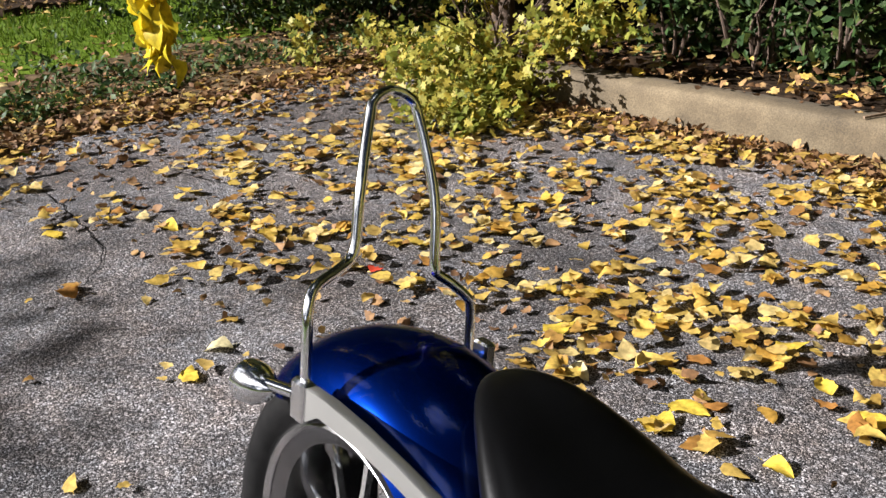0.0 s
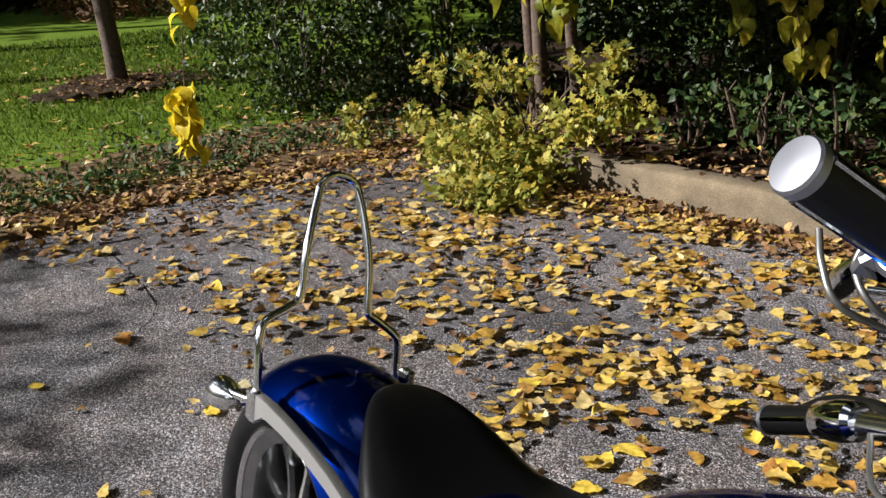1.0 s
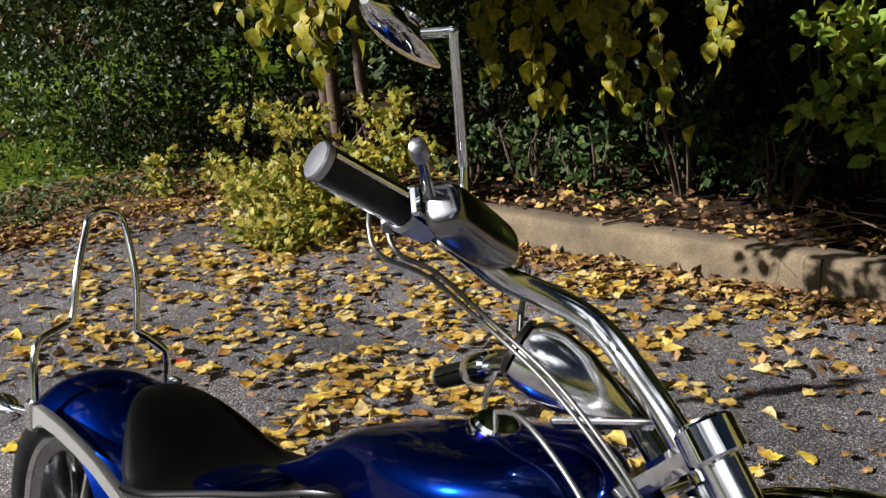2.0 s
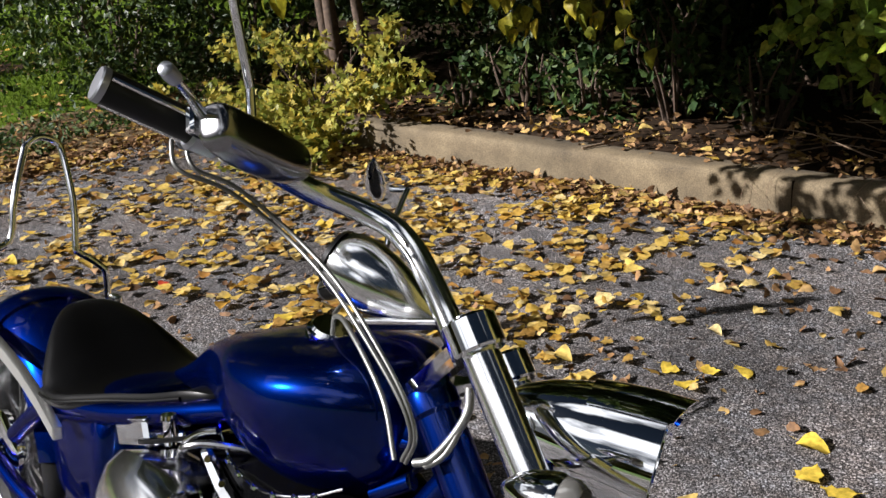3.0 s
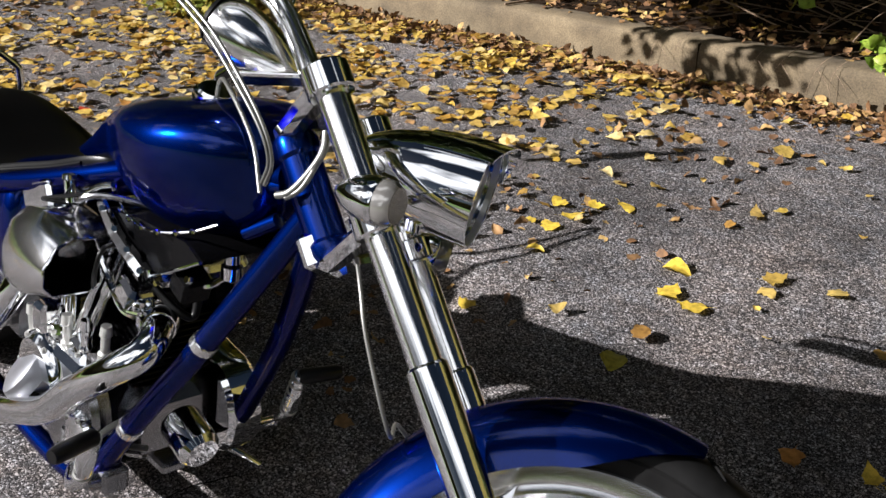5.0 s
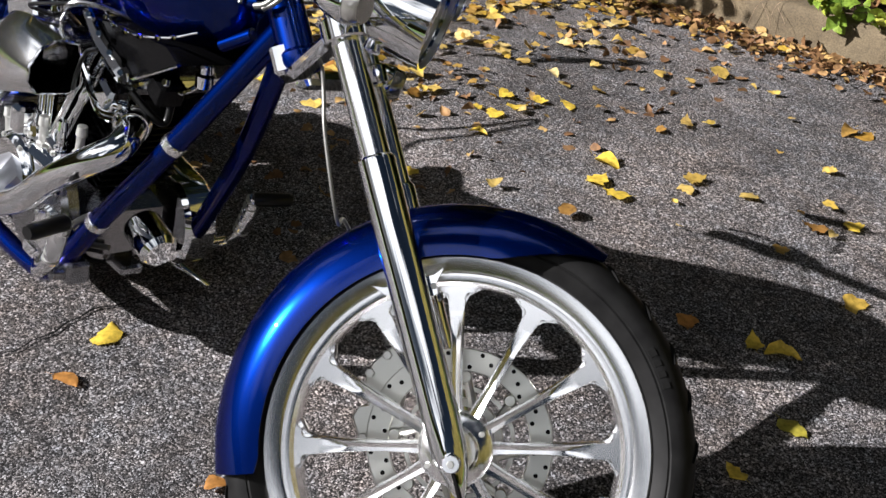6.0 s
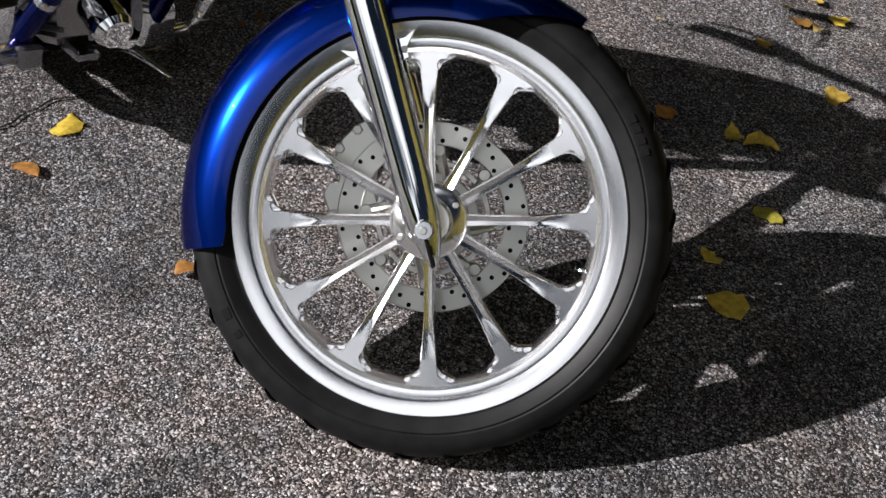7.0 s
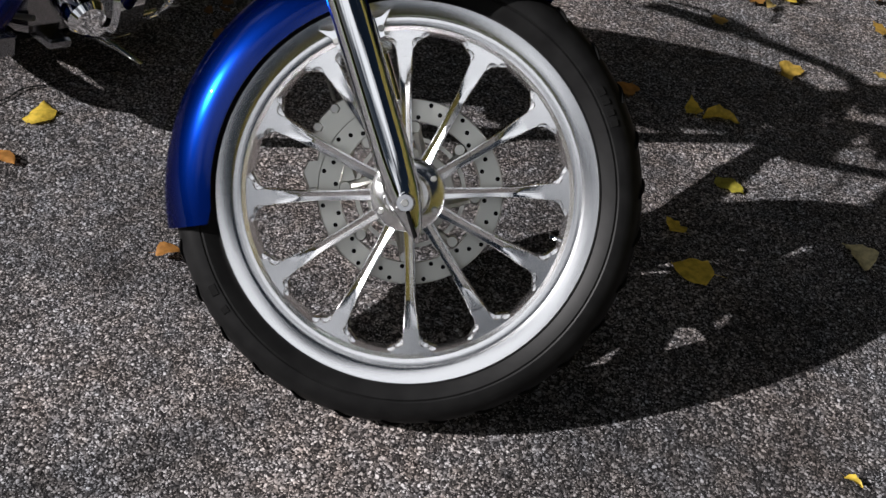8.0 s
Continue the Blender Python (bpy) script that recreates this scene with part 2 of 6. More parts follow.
def part(name, geo, material, parent, label="", m=ID, sharp=40):
    """Links geometry as one mesh object under a thing or a part."""
    verts, faces = geo
    me = mesh_of(verts, faces, m, True, sharp)
    me.materials.append(material)
    ob = new(name, me)
    if parent:
        ob.parent = parent
        if parent.type == "EMPTY":
            ob.matrix_parent_inverse = Matrix.Translation(-parent.location)
    if label:
        ob["label"] = label
    return ob


def thing(name, label, category, at=(0, 0, 0), group="", kind=""):
    ob = new(name)
    ob.location = at
    ob.empty_display_size = 0.05
    return tagged(ob, label, category, group, kind)


def solid(name, geo, material, label, category, m=ID, group="", kind="", sharp=40):
    ob = part(name, geo, material, None, "", m, sharp)
    return tagged(ob, label, category, group, kind)


def join(*geos):
    verts, faces = [], []
    for v, f in geos:
        k = len(verts)
        verts += list(v)
        faces += [tuple(i + k for i in q) for q in f]
    return verts, faces


def moved(geo, m):
    return [m @ Vector(v) for v in geo[0]], geo[1]


def loft(rings, closed=True, caps=True):
    """Skin over rings with the same number of points."""
    n = len(rings[0])
    verts = [Vector(p) for r in rings for p in r]
    faces = []
    for i in range(len(rings) - 1):
        for j in range(n if closed else n - 1):
            a, b = i * n + j, i * n + (j + 1) % n
            faces.append((a, b, b + n, a + n))
    if caps and closed:
        faces.append(tuple(range(n))[::-1])
        faces.append(tuple((len(rings) - 1) * n + j for j in range(n)))
    return verts, faces


def smooth_path(pts, steps=6):
    """Catmull-Rom through the points."""
    pts = [Vector(p) for p in pts]
    full = [2 * pts[0] - pts[1]] + pts + [2 * pts[-1] - pts[-2]]
    out = []
    for i in range(1, len(full) - 2):
        p0, p1, p2, p3 = full[i - 1:i + 3]
        for k in range(steps):
            t = k / steps
            out.append(0.5 * ((2 * p1) + (p2 - p0) * t + (2 * p0 - 5 * p1 + 4 * p2 - p3) * t * t + (3 * p1 - p0 - 3 * p2 + p3) * t ** 3))
    out.append(pts[-1])
    return out


def tube(pts, radius, segs=14, steps=6, caps=True):
    """A pipe along a smooth path; radius: a number, or one for each given point."""
    path = smooth_path(pts, steps) if steps > 1 else [Vector(p) for p in pts]
    n = len(path)
    if isinstance(radius, (int, float)):
        radii = [radius] * n
    else:
        radii = [float(v) for v in np.interp(np.linspace(0, len(radius) - 1, n), range(len(radius)), radius)]
    rings, side = [], None
    for i, p in enumerate(path):
        d = (path[min(i + 1, n - 1)] - path[max(i - 1, 0)]).normalized()
        if side is None:
            side = d.orthogonal().normalized()
        side = (side - d * side.dot(d)).normalized()
        up = d.cross(side)
        rings.append([p + radii[i] * (math.cos(a) * side + math.sin(a) * up) for a in (2 * math.pi * k / segs for k in range(segs))])
    return loft(rings, True, caps)


def lathe(profile, segs=48, close=False):
    """Turns (radius, height) points round the y axis."""
    rings = []
    for r, h in profile:
        rings.append([(r * math.cos(a), h, r * math.sin(a)) for a in (2 * math.pi * k / segs for k in range(segs))])
    if close:
        rings.append(rings[0])
    return loft(rings, True, not close)


def rod(a, b, profile, segs=24):
    """A turned piece along a to b: profile of (part of the length, radius)."""
    a, b = Vector(a), Vector(b)
    d = (b - a)
    side = d.orthogonal().normalized()
    up = d.normalized().cross(side)
    rings = [[a + d * t + r * (math.cos(q) * side + math.sin(q) * up) for q in (2 * math.pi * k / segs for k in range(segs))] for t, r in profile]
    return loft(rings)


def box(size, at=(0, 0, 0), bevel=0.003, m=ID):
    """A block with bevelled edges."""
    x, y, z = (v / 2 for v in size)
    b = min(bevel, x * 0.9, y * 0.9, z * 0.9)
    rings = []
    def ring(hx, hy, h, c):
        return [(hx - c, -hy, h), (hx, -hy + c, h), (hx, hy - c, h), (hx - c, hy, h), (-hx + c, hy, h), (-hx, hy - c, h), (-hx, -hy + c, h), (-hx + c, -hy, h)]
    for hx, hy, h, c in ((x - b, y - b, -z, b * 0.6), (x, y, -z + b, b), (x, y, z - b, b), (x - b, y - b, z, b * 0.6)):
        rings.append(ring(hx, hy, h, c))
    v, f = loft(rings)
    mm = Matrix.Translation(at) @ m
    return [mm @ Vector(q) for q in v], f


def superring(x, half, top, bottom, p=2.4, n=28, y0=0.0):
    """A rounded cross-section in the plane of that x."""
    zc, h = (top + bottom) / 2, (top - bottom) / 2
    out = []
    for k in range(n):
        a = 2 * math.pi * k / n
        c, s = math.cos(a), math.sin(a)
        out.append((x, y0 + half * math.copysign(abs(c) ** (2 / p), c), zc + h * math.copysign(abs(s) ** (2 / p), s)))
    return out


def stations(rows, steps=5):
    """Smooth rows of numbers in between."""
    rows = np.array(rows, float)
    t = np.linspace(0, len(rows) - 1, (len(rows) - 1) * steps + 1)
    out = []
    for v in t:
        i = min(int(v), len(rows) - 2)
        u = v - i
        p0, p1, p2, p3 = rows[max(i - 1, 0)], rows[i], rows[i + 1], rows[min(i + 2, len(rows) - 1)]
        out.append(0.5 * (2 * p1 + (p2 - p0) * u + (2 * p0 - 5 * p1 + 4 * p2 - p3) * u * u + (3 * p1 - p0 - 3 * p2 + p3) * u ** 3))
    return [list(map(float, r)) for r in out]


# ---------------------------------------------------------------- ground and kerb
def sheet(xs, ys, f):
    nx, ny = len(xs), len(ys)
    verts = [(float(x), float(y), f(float(x), float(y))) for y in ys for x in xs]
    faces = [(j * nx + i, j * nx + i + 1, (j + 1) * nx + i + 1, (j + 1) * nx + i) for j in range(ny - 1) for i in range(nx - 1)]
    return verts, faces


def kerb_y(x):
    return 2.80 + 0.155 * (x + 3.0)


def edge_x(y):
    """The ragged end of the asphalt towards the lawn."""
    return -5.67 - 0.13 * (y - 1.0) + 0.10 * noise.noise(Vector((0, y * 0.9, 5)))


def n2(x, y, s=1.0, k=0.0):
    return noise.noise(Vector((x * s, y * s, k)))


solid("ground", sheet((-300, -60, -30, 30, 60, 300), (-300, -60, -30, 30, 60, 300), lambda x, y: -0.06), LAWN_FAR, "autumn lawn reaching to the trees", "lawn", kind="structure")
solid("driveway", sheet(np.concatenate((np.linspace(-6.3, 2, 60), np.linspace(2.3, 9, 12))), np.concatenate((np.linspace(-7, -1, 12), np.linspace(-0.9, 3.1, 50))), lambda x, y: 0.004 * n2(x, y, 1.3) if x > edge_x(y) else -0.07), ASPHALT, "worn grey asphalt driveway with exposed aggregate", "driveway", kind="structure")
solid("lawn", sheet(np.linspace(-19, -5.5, 90), np.linspace(-7, 9, 90), lambda x, y: -0.012 + 0.018 * n2(x, y, 0.8) - (0.05 if x > edge_x(y) - 0.02 else 0.0)), GRASS_SOIL, "green lawn with scattered leaves beside the driveway", "lawn", kind="structure")


def kerb():
    rings = []
    for x in np.linspace(-4.62, 4, 120):
        y = kerb_y(x)
        j = 0.006 * n2(x, 0, 2, 3) + 0.002 * n2(x, 0, 14, 9)
        t = 0.004 * n2(x, 0, 3, 7)
        ring = [(x, y + j, -0.05), (x, y + 0.006 + j, 0.115 + t), (x, y + 0.012 + j, 0.145 + t), (x, y + 0.020 + j, 0.158 + t), (x, y + 0.034 + j, 0.164 + t), (x, y + 0.09, 0.166 + t), (x, y + 0.16, 0.163 + t), (x, y + 0.18, 0.15), (x, y + 0.19, -0.05)]
        rings.append(ring)
    return loft(rings)


solid("kerb", kerb(), CONCRETE, "weathered tan concrete kerb along the driveway", "kerb", kind="structure", sharp=60)
solid("kerb_joint", box((0.0025, 0.02, 0.165), (-1.89, kerb_y(-1.89) + 0.0085, 0.076), 0.001), SOIL, "dark joint in the concrete kerb", "kerb joint", kind="structure")
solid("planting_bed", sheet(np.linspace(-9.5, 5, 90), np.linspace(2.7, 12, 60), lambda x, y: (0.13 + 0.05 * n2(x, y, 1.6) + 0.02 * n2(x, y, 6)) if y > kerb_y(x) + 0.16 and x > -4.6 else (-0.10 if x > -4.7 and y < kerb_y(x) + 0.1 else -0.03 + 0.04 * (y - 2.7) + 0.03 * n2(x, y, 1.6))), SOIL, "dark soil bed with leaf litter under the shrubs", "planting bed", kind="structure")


def crack(pts, w):
    """A thin dark line that wanders over the asphalt."""
    path = smooth_path([(x, y, 0) for x, y in pts], 10)
    verts, faces = [], []
    for i, p in enumerate(path):
        d = (path[min(i + 1, len(path) - 1)] - path[max(i - 1, 0)]).normalized()
        s = Vector((-d.y, d.x, 0))
        c = p + s * 0.018 * n2(p.x, p.y, 17)
        k = w * (0.5 + 0.7 * abs(n2(p.x, p.y, 9, 4)))
        z = 0.0046 + 0.004 * n2(p.x, p.y, 1.3)
        verts += [(c + s * k + Vector((0, 0, z))), (c - s * k + Vector((0, 0, z)))]
        if i:
            faces.append((2 * i - 2, 2 * i - 1, 2 * i + 1, 2 * i))
    return verts, faces


for pts, w in (([(-1.001, -0.298), (-1.009, -0.178), (-1.035, -0.054), (-0.989, 0.110)], 0.0035),
               ([(-4.984, 0.299), (-4.481, 0.292), (-4.097, 0.249), (-3.841, 0.078)], 0.0035),
               ([(-5.085, 0.194), (-5.044, 0.649), (-4.395, 0.911)], 0.0035),
               ([(-2.832, 1.191), (-2.868, 1.378), (-2.876, 1.695)], 0.003)):
    solid("asphalt_crack", crack(pts, w), GROOVE, "thin crack in the worn asphalt", "crack", kind="structure")

# ---------------------------------------------------------------- leaves
def leaf_template(n=5, width=0.42, curl=0.25, bend=0.2, fold=0.2, tip=1.0, stalk=True, wave=0.0):
    """A leaf one unit long along x: rows of left edge, rib and right edge."""
    verts, faces = [], []
    for i in range(n):
        t = i / (n - 1)
        w = width * (math.sin(math.pi * min(1, t * 0.93 + 0.07) ** 0.62) ** 0.85) if 0 < i < n - 1 else (0.10 if i == 0 else 0.0)
        z = bend * (t - 0.5) ** 2 * 2 - bend * 0.3
        e = fold * w + curl * w * w * 2
        verts += [(t, w, z + e + wave * math.sin(7 * t)), (t, 0.0, z), (t, -w, z + e - wave * math.sin(7 * t + 1))]
        if i:
            a = 3 * (i - 1)
            faces += [(a, a + 1, a + 4, a + 3), (a + 1, a + 2, a + 5, a + 4)]
    if stalk:
        k = len(verts)
        verts += [(0.02, 0.012, -0.01), (0.02, -0.012, -0.01), (-0.35, 0.02, 0.04)]
        faces.append((k, k + 1, k + 2))
    return np.array(verts), faces


def small_leaf(width=0.28, fold=0.12):
    return np.array([(0, 0, 0), (0.45, width, fold), (1, 0, 0.02), (0.45, -width, fold), (0.5, 0, 0)]), [(0, 4, 1), (1, 4, 2), (2, 4, 3), (3, 4, 0)]


def frames_of(x_dir, n_dir):
    """Rotations whose x axis is x_dir and z axis near n_dir; arrays of rows."""
    x = x_dir / np.linalg.norm(x_dir, axis=1, keepdims=True)
    z = n_dir - x * np.sum(n_dir * x, axis=1, keepdims=True)
    z /= np.maximum(np.linalg.norm(z, axis=1, keepdims=True), 1e-6)
    return np.stack((x, np.cross(z, x), z), axis=2)


def spread(templates, pos, rot, size, rng):
    """One mesh of many leaves: each takes one of the templates."""
    vs, fs, base = [], [], 0
    pick = rng.integers(0, len(templates), len(pos))
    for k, (tv, tf) in enumerate(templates):
        sel = np.nonzero(pick == k)[0]
        if not len(sel):
            continue
        v = np.einsum("nij,kj->nki", rot[sel], tv) * size[sel, None, None] + pos[sel, None, :]
        vs.append(v.reshape(-1, 3))
        for f in tf:
            fs.append((np.array(f)[None, :] + base + np.arange(len(sel))[:, None] * len(tv)))
        base += len(sel) * len(tv)
    verts = np.concatenate(vs)
    loops = np.concatenate([f.ravel() for f in fs])
    counts = np.concatenate([np.full(len(f), f.shape[1]) for f in fs])
    me = bpy.data.meshes.new("leaves")
    me.vertices.add(len(verts))
    me.vertices.foreach_set("co", verts.astype(np.float32).ravel())
    me.loops.add(len(loops))
    me.loops.foreach_set("vertex_index", loops.astype(np.int32))
    me.polygons.add(len(counts))
    me.polygons.foreach_set("loop_start", np.concatenate(([0], np.cumsum(counts)[:-1])).astype(np.int32))
    me.update(calc_edges=True)
    me.shade_smooth()
    return me


def unit(v):
    return v / np.linalg.norm(v, axis=-1, keepdims=True)


def odd_leaf(seed):
    """A fallen leaf, no two sides alike: cupped, twisted and bent along its rib."""
    r = random.Random(seed)
    wide, n = r.uniform(0.28, 0.46), 8
    sway, bend, twist, cup = r.uniform(-0.18, 0.18), r.uniform(-0.5, 0.7), r.uniform(-1.0, 1.0), r.uniform(-0.3, 0.8)
    verts, faces = [], []
    for i in range(n):
        t = i / (n - 1)
        w = wide * (math.sin(math.pi * min(1, t * 0.94 + 0.06) ** 0.66) ** 0.8) if 0 < i < n - 1 else (0.05 if i == 0 else 0.0)
        l, q = w * r.uniform(0.70, 1.2), w * r.uniform(0.70, 1.2)
        yc = sway * math.sin(math.pi * t)
        z = bend * (t - 0.45) ** 2 - 0.04
        k = twist * (t - 0.5) * 0.5
        e = cup * w * 0.75
        verts += [(t, yc + l, z + e + k * l + r.uniform(-0.06, 0.06)), (t, yc + l * 0.5, z + e * 0.32 + k * l * 0.5), (t, yc, z), (t, yc - q * 0.5, z + e * 0.32 - k * q * 0.5), (t, yc - q, z + e - k * q + r.uniform(-0.06, 0.06))]
        if i:
            o = 5 * (i - 1)
            faces += [(o + j, o + j + 1, o + j + 6, o + j + 5) for j in range(4)]
    k = len(verts)
    h = r.uniform(-0.15, 0.15)
    verts += [(0.02, 0.012, -0.01), (0.02, -0.012, -0.01), (-0.32, h, 0.05)]
    faces.append((k, k + 1, k + 2))
    return np.array(verts), faces


FALLEN = [odd_leaf(300 + k) for k in range(10)]
SMALL = [small_leaf(0.27, 0.10), small_leaf(0.22, 0.16), small_leaf(0.31, 0.05)]
HANGING = [leaf_template(5, 0.40, 0.2, -0.25, 0.15, 1, False, 0.02), leaf_template(5, 0.36, 0.3, -0.4, 0.25, 1, False, 0.03), leaf_template(5, 0.43, 0.1, -0.15, 0.1, 1, False, 0.02)]
SUNV = np.array(sun_dir)


def foliage(name, centres, twig, per_twig, leaf, templates, material, parent, rng, up=0.6, out=None, label="", droop=0.0):
    """Leaves set along many short twigs at the centres."""
    n = len(centres)
    d = unit(rng.normal(size=(n, 3)) + np.array((0, 0, 0.4 - droop * 2)))
    if out is not None:
        d = unit(d + out * 0.8)
    t = rng.uniform(-0.5, 0.5, (n, per_twig))
    pos = centres[:, None, :] + d[:, None, :] * (t * twig)[:, :, None] + rng.normal(size=(n, per_twig, 3)) * twig * 0.16
    x = unit(rng.normal(size=(n, per_twig, 3)) + d[:, None, :] * 0.7 + np.array((0, 0, -0.35 - droop)))
    z = unit(rng.normal(size=(n, per_twig, 3)) * 0.7 + np.array((0, 0, up)) + SUNV * 0.45)
    pos, x, z = pos.reshape(-1, 3), x.reshape(-1, 3), z.reshape(-1, 3)
    keep = pos[:, 2] > 0.02
    pos, x, z = pos[keep], x[keep], z[keep]
    me = spread(templates, pos, frames_of(x, z), leaf * rng.uniform(0.6, 1.25, len(pos)), rng)
    me.materials.append(material)
    ob = new(name, me)
    if parent:
        ob.parent = parent
        if parent.type == "EMPTY":
            ob.matrix_parent_inverse = Matrix.Translation(-parent.location)
    if label:
        ob["label"] = label
    ob["kind"] = "stuff"
    return ob


def blob_points(n, centre, size, rng, shell=0.55, floor=0.05, lumps=5.0):
    """Points in an uneven, lumpy ellipsoid."""
    d = unit(rng.normal(size=(n, 3)))
    r = rng.uniform(shell, 1.0, n) ** 0.7
    bump = np.array([noise.noise(Vector(v) * lumps * 0.5 + Vector(centre)) for v in d])
    p = np.array(centre) + d * np.array(size) * (r * (0.85 + 0.45 * bump))[:, None]
    gaps = np.array([noise.noise(Vector(v) * 3.1) for v in p])
    ok = (p[:, 2] > floor) & (gaps > -0.28)
    return p[ok], d[ok]


def stems(base, n, height, reach, radius, rng, lean=(0, 0)):
    geos = []
    for i in range(n):
        a = rng.uniform(0, 2 * math.pi)
        r = reach * rng.uniform(0.3, 1)
        p0 = Vector((base[0] + 0.08 * math.cos(a), base[1] + 0.08 * math.sin(a), base[2]))
        p2 = Vector((base[0] + r * math.cos(a) + lean[0], base[1] + r * math.sin(a) + lean[1], base[2] + height * rng.uniform(0.6, 1)))
        p1 = p0.lerp(p2, 0.5) + Vector((rng.normal(), rng.normal(), 1)) * 0.08 * height
        geos.append(tube([p0, p1, p2], [radius, radius * 0.7, radius * 0.3], 6, 4))
    return geos


def shrub(name, label, centre, size, n, per, leaf, material, seed, category="shrub", templates=SMALL, twig=0.22, base_z=0.0, shell=0.55, group=""):
    rng = np.random.default_rng(seed)
    ob = thing(name, label, category, (centre[0], centre[1], base_z), group)
    for geo in stems((centre[0], centre[1], base_z), 9, centre[2] + size[2] * 0.5, max(size[0], size[1]) * 0.7, 0.012, rng):
        part("stem", geo, BARK, ob)
    pts, out = blob_points(n, centre, size, rng, shell, base_z + 0.04)
    foliage("crown", pts, twig, per, leaf, templates, material, ob, rng, out=out)
    return ob


# ---------------------------------------------------------------- planting behind the kerb
G = "dense shrubs along the bed"
shrub("shrub", "dense dark green privet shrub in the sun", (-7.61, 2.53, 0.9), (1.4, 1.0, 1.3), 900, 14, 0.062, GREEN_LEAF, 11, group=G)
shrub("shrub", "dense dark green privet shrub in the sun", (-6.76, 3.29, 0.95), (1.15, 0.9, 1.35), 900, 14, 0.062, GREEN_LEAF, 12, group=G)
shrub("shrub", "dense dark green privet shrub behind the trunks", (-5.54, 4.71, 1.0), (1.3, 0.9, 1.4), 800, 14, 0.062, GREEN_LEAF, 13, group=G)
shrub("shrub", "shaded evergreen shrub behind the kerb", (-4.21, 4.33, 0.9), (1.1, 0.9, 1.25), 320, 14, 0.066, GREEN_LEAF, 14, group=G)
shrub("shrub", "shaded evergreen shrub behind the kerb", (-2.84, 4.91, 0.9), (1.1, 0.8, 1.3), 250, 14, 0.066, GREEN_LEAF, 15, group=G)
shrub("shrub", "shaded evergreen shrub behind the kerb", (-1.27, 5.54, 1.0), (1.2, 0.8, 1.4), 250, 14, 0.066, GREEN_LEAF, 16, group=G)
shrub("shrub", "shaded evergreen shrub behind the kerb", (0.55, 5.45, 1.0), (1.2, 0.9, 1.4), 250, 14, 0.066, GREEN_LEAF, 17, group=G)
for k, (x, y, sx, h, n) in enumerate(((-4.21, 3.27, 0.32, 0.26, 40), (-3.85, 3.39, 0.34, 0.30, 46), (-3.44, 3.48, 0.36, 0.34, 50), (-3.03, 3.72, 0.40, 0.42, 56), (-2.55, 3.77, 0.34, 0.30, 36), (-3.27, 3.95, 0.5, 0.5, 44), (-2.22, 4.17, 0.4, 0.4, 26), (-0.69, 4.12, 0.45, 0.35, 24), (0.28, 3.99, 0.5, 0.4, 30))):
    shrub("ground_cover", "low leafy green plant growing behind the kerb", (x, y, 0.14 + h * 0.5), (sx, 0.26, h), n, 9, 0.072, IVY_LEAF, 30 + k, "plant", SMALL, 0.16, 0.1, 0.3, "low plants behind the kerb")


def thicket():
    """Closed growth behind the shrubs, in deep shade."""
    rng = np.random.default_rng(45)
    pts = np.stack((rng.uniform(-10, 5, 5200), rng.uniform(5.6, 7.0, 5200), rng.uniform(0.1, 2.7, 5200)), 1)
    ob = foliage("thicket", pts, 0.4, 7, 0.17, SMALL, GREEN_LEAF, None, rng)
    tagged(ob, "dense dark thicket closing the bed", "thicket", kind="stuff")


thicket()


def lime_bush():
    rng = np.random.default_rng(50)
    ob = thing("bush", "pale lime yellow shrub spilling over the end of the kerb", "bush", (-4.93, 2.66, 0))
    for geo in stems((-4.93, 2.7, 0.0), 16, 0.6, 0.75, 0.009, rng):
        part("stem", geo, BARK, ob)
    for centre, size, n in (((-4.7, 2.32, 0.17), (0.55, 0.42, 0.17), 120), ((-5.05, 2.41, 0.20), (0.52, 0.40, 0.17), 105), ((-4.42, 2.04, 0.08), (0.42, 0.30, 0.10), 75), ((-4.36, 2.61, 0.36), (0.30, 0.22, 0.12), 40), ((-4.09, 2.7, 0.40), (0.22, 0.16, 0.12), 20), ((-4.55, 2.84, 0.55), (0.16, 0.12, 0.16), 14), ((-5.69, 2.68, 0.50), (0.42, 0.22, 0.09), 26), ((-5.24, 2.77, 0.47), (0.30, 0.2, 0.10), 16), ((-4.32, 2.81, 0.68), (0.05, 0.05, 0.14), 5), ((-5.91, 2.11, 0.17), (0.12, 0.12, 0.17), 9), ((-5.63, 2.36, 0.22), (0.12, 0.12, 0.16), 8)):
        pts, out = blob_points(n + 4, centre, size, rng, 0.2, 0.02)
        if not len(pts):
            continue
        foliage("foliage", pts, 0.16, 9, 0.062, LOBED, LIME_LEAF, ob, rng, out=out)


LOBED = [(np.array([(0, 0, 0), (0.2, 0.12, 0.03), (0.3, 0.34, 0.05), (0.45, 0.14, 0.03), (0.62, 0.36, 0.06), (0.72, 0.12, 0.03), (1, 0, 0), (0.72, -0.12, 0.03), (0.62, -0.36, 0.06), (0.45, -0.14, 0.03), (0.3, -0.34, 0.05), (0.2, -0.12, 0.03)]), [(0, 1, 11), (1, 2, 3), (1, 3, 9, 11), (11, 9, 10), (3, 4, 5), (3, 5, 7, 9), (9, 7, 8), (5, 6, 7)])]
lime_bush()


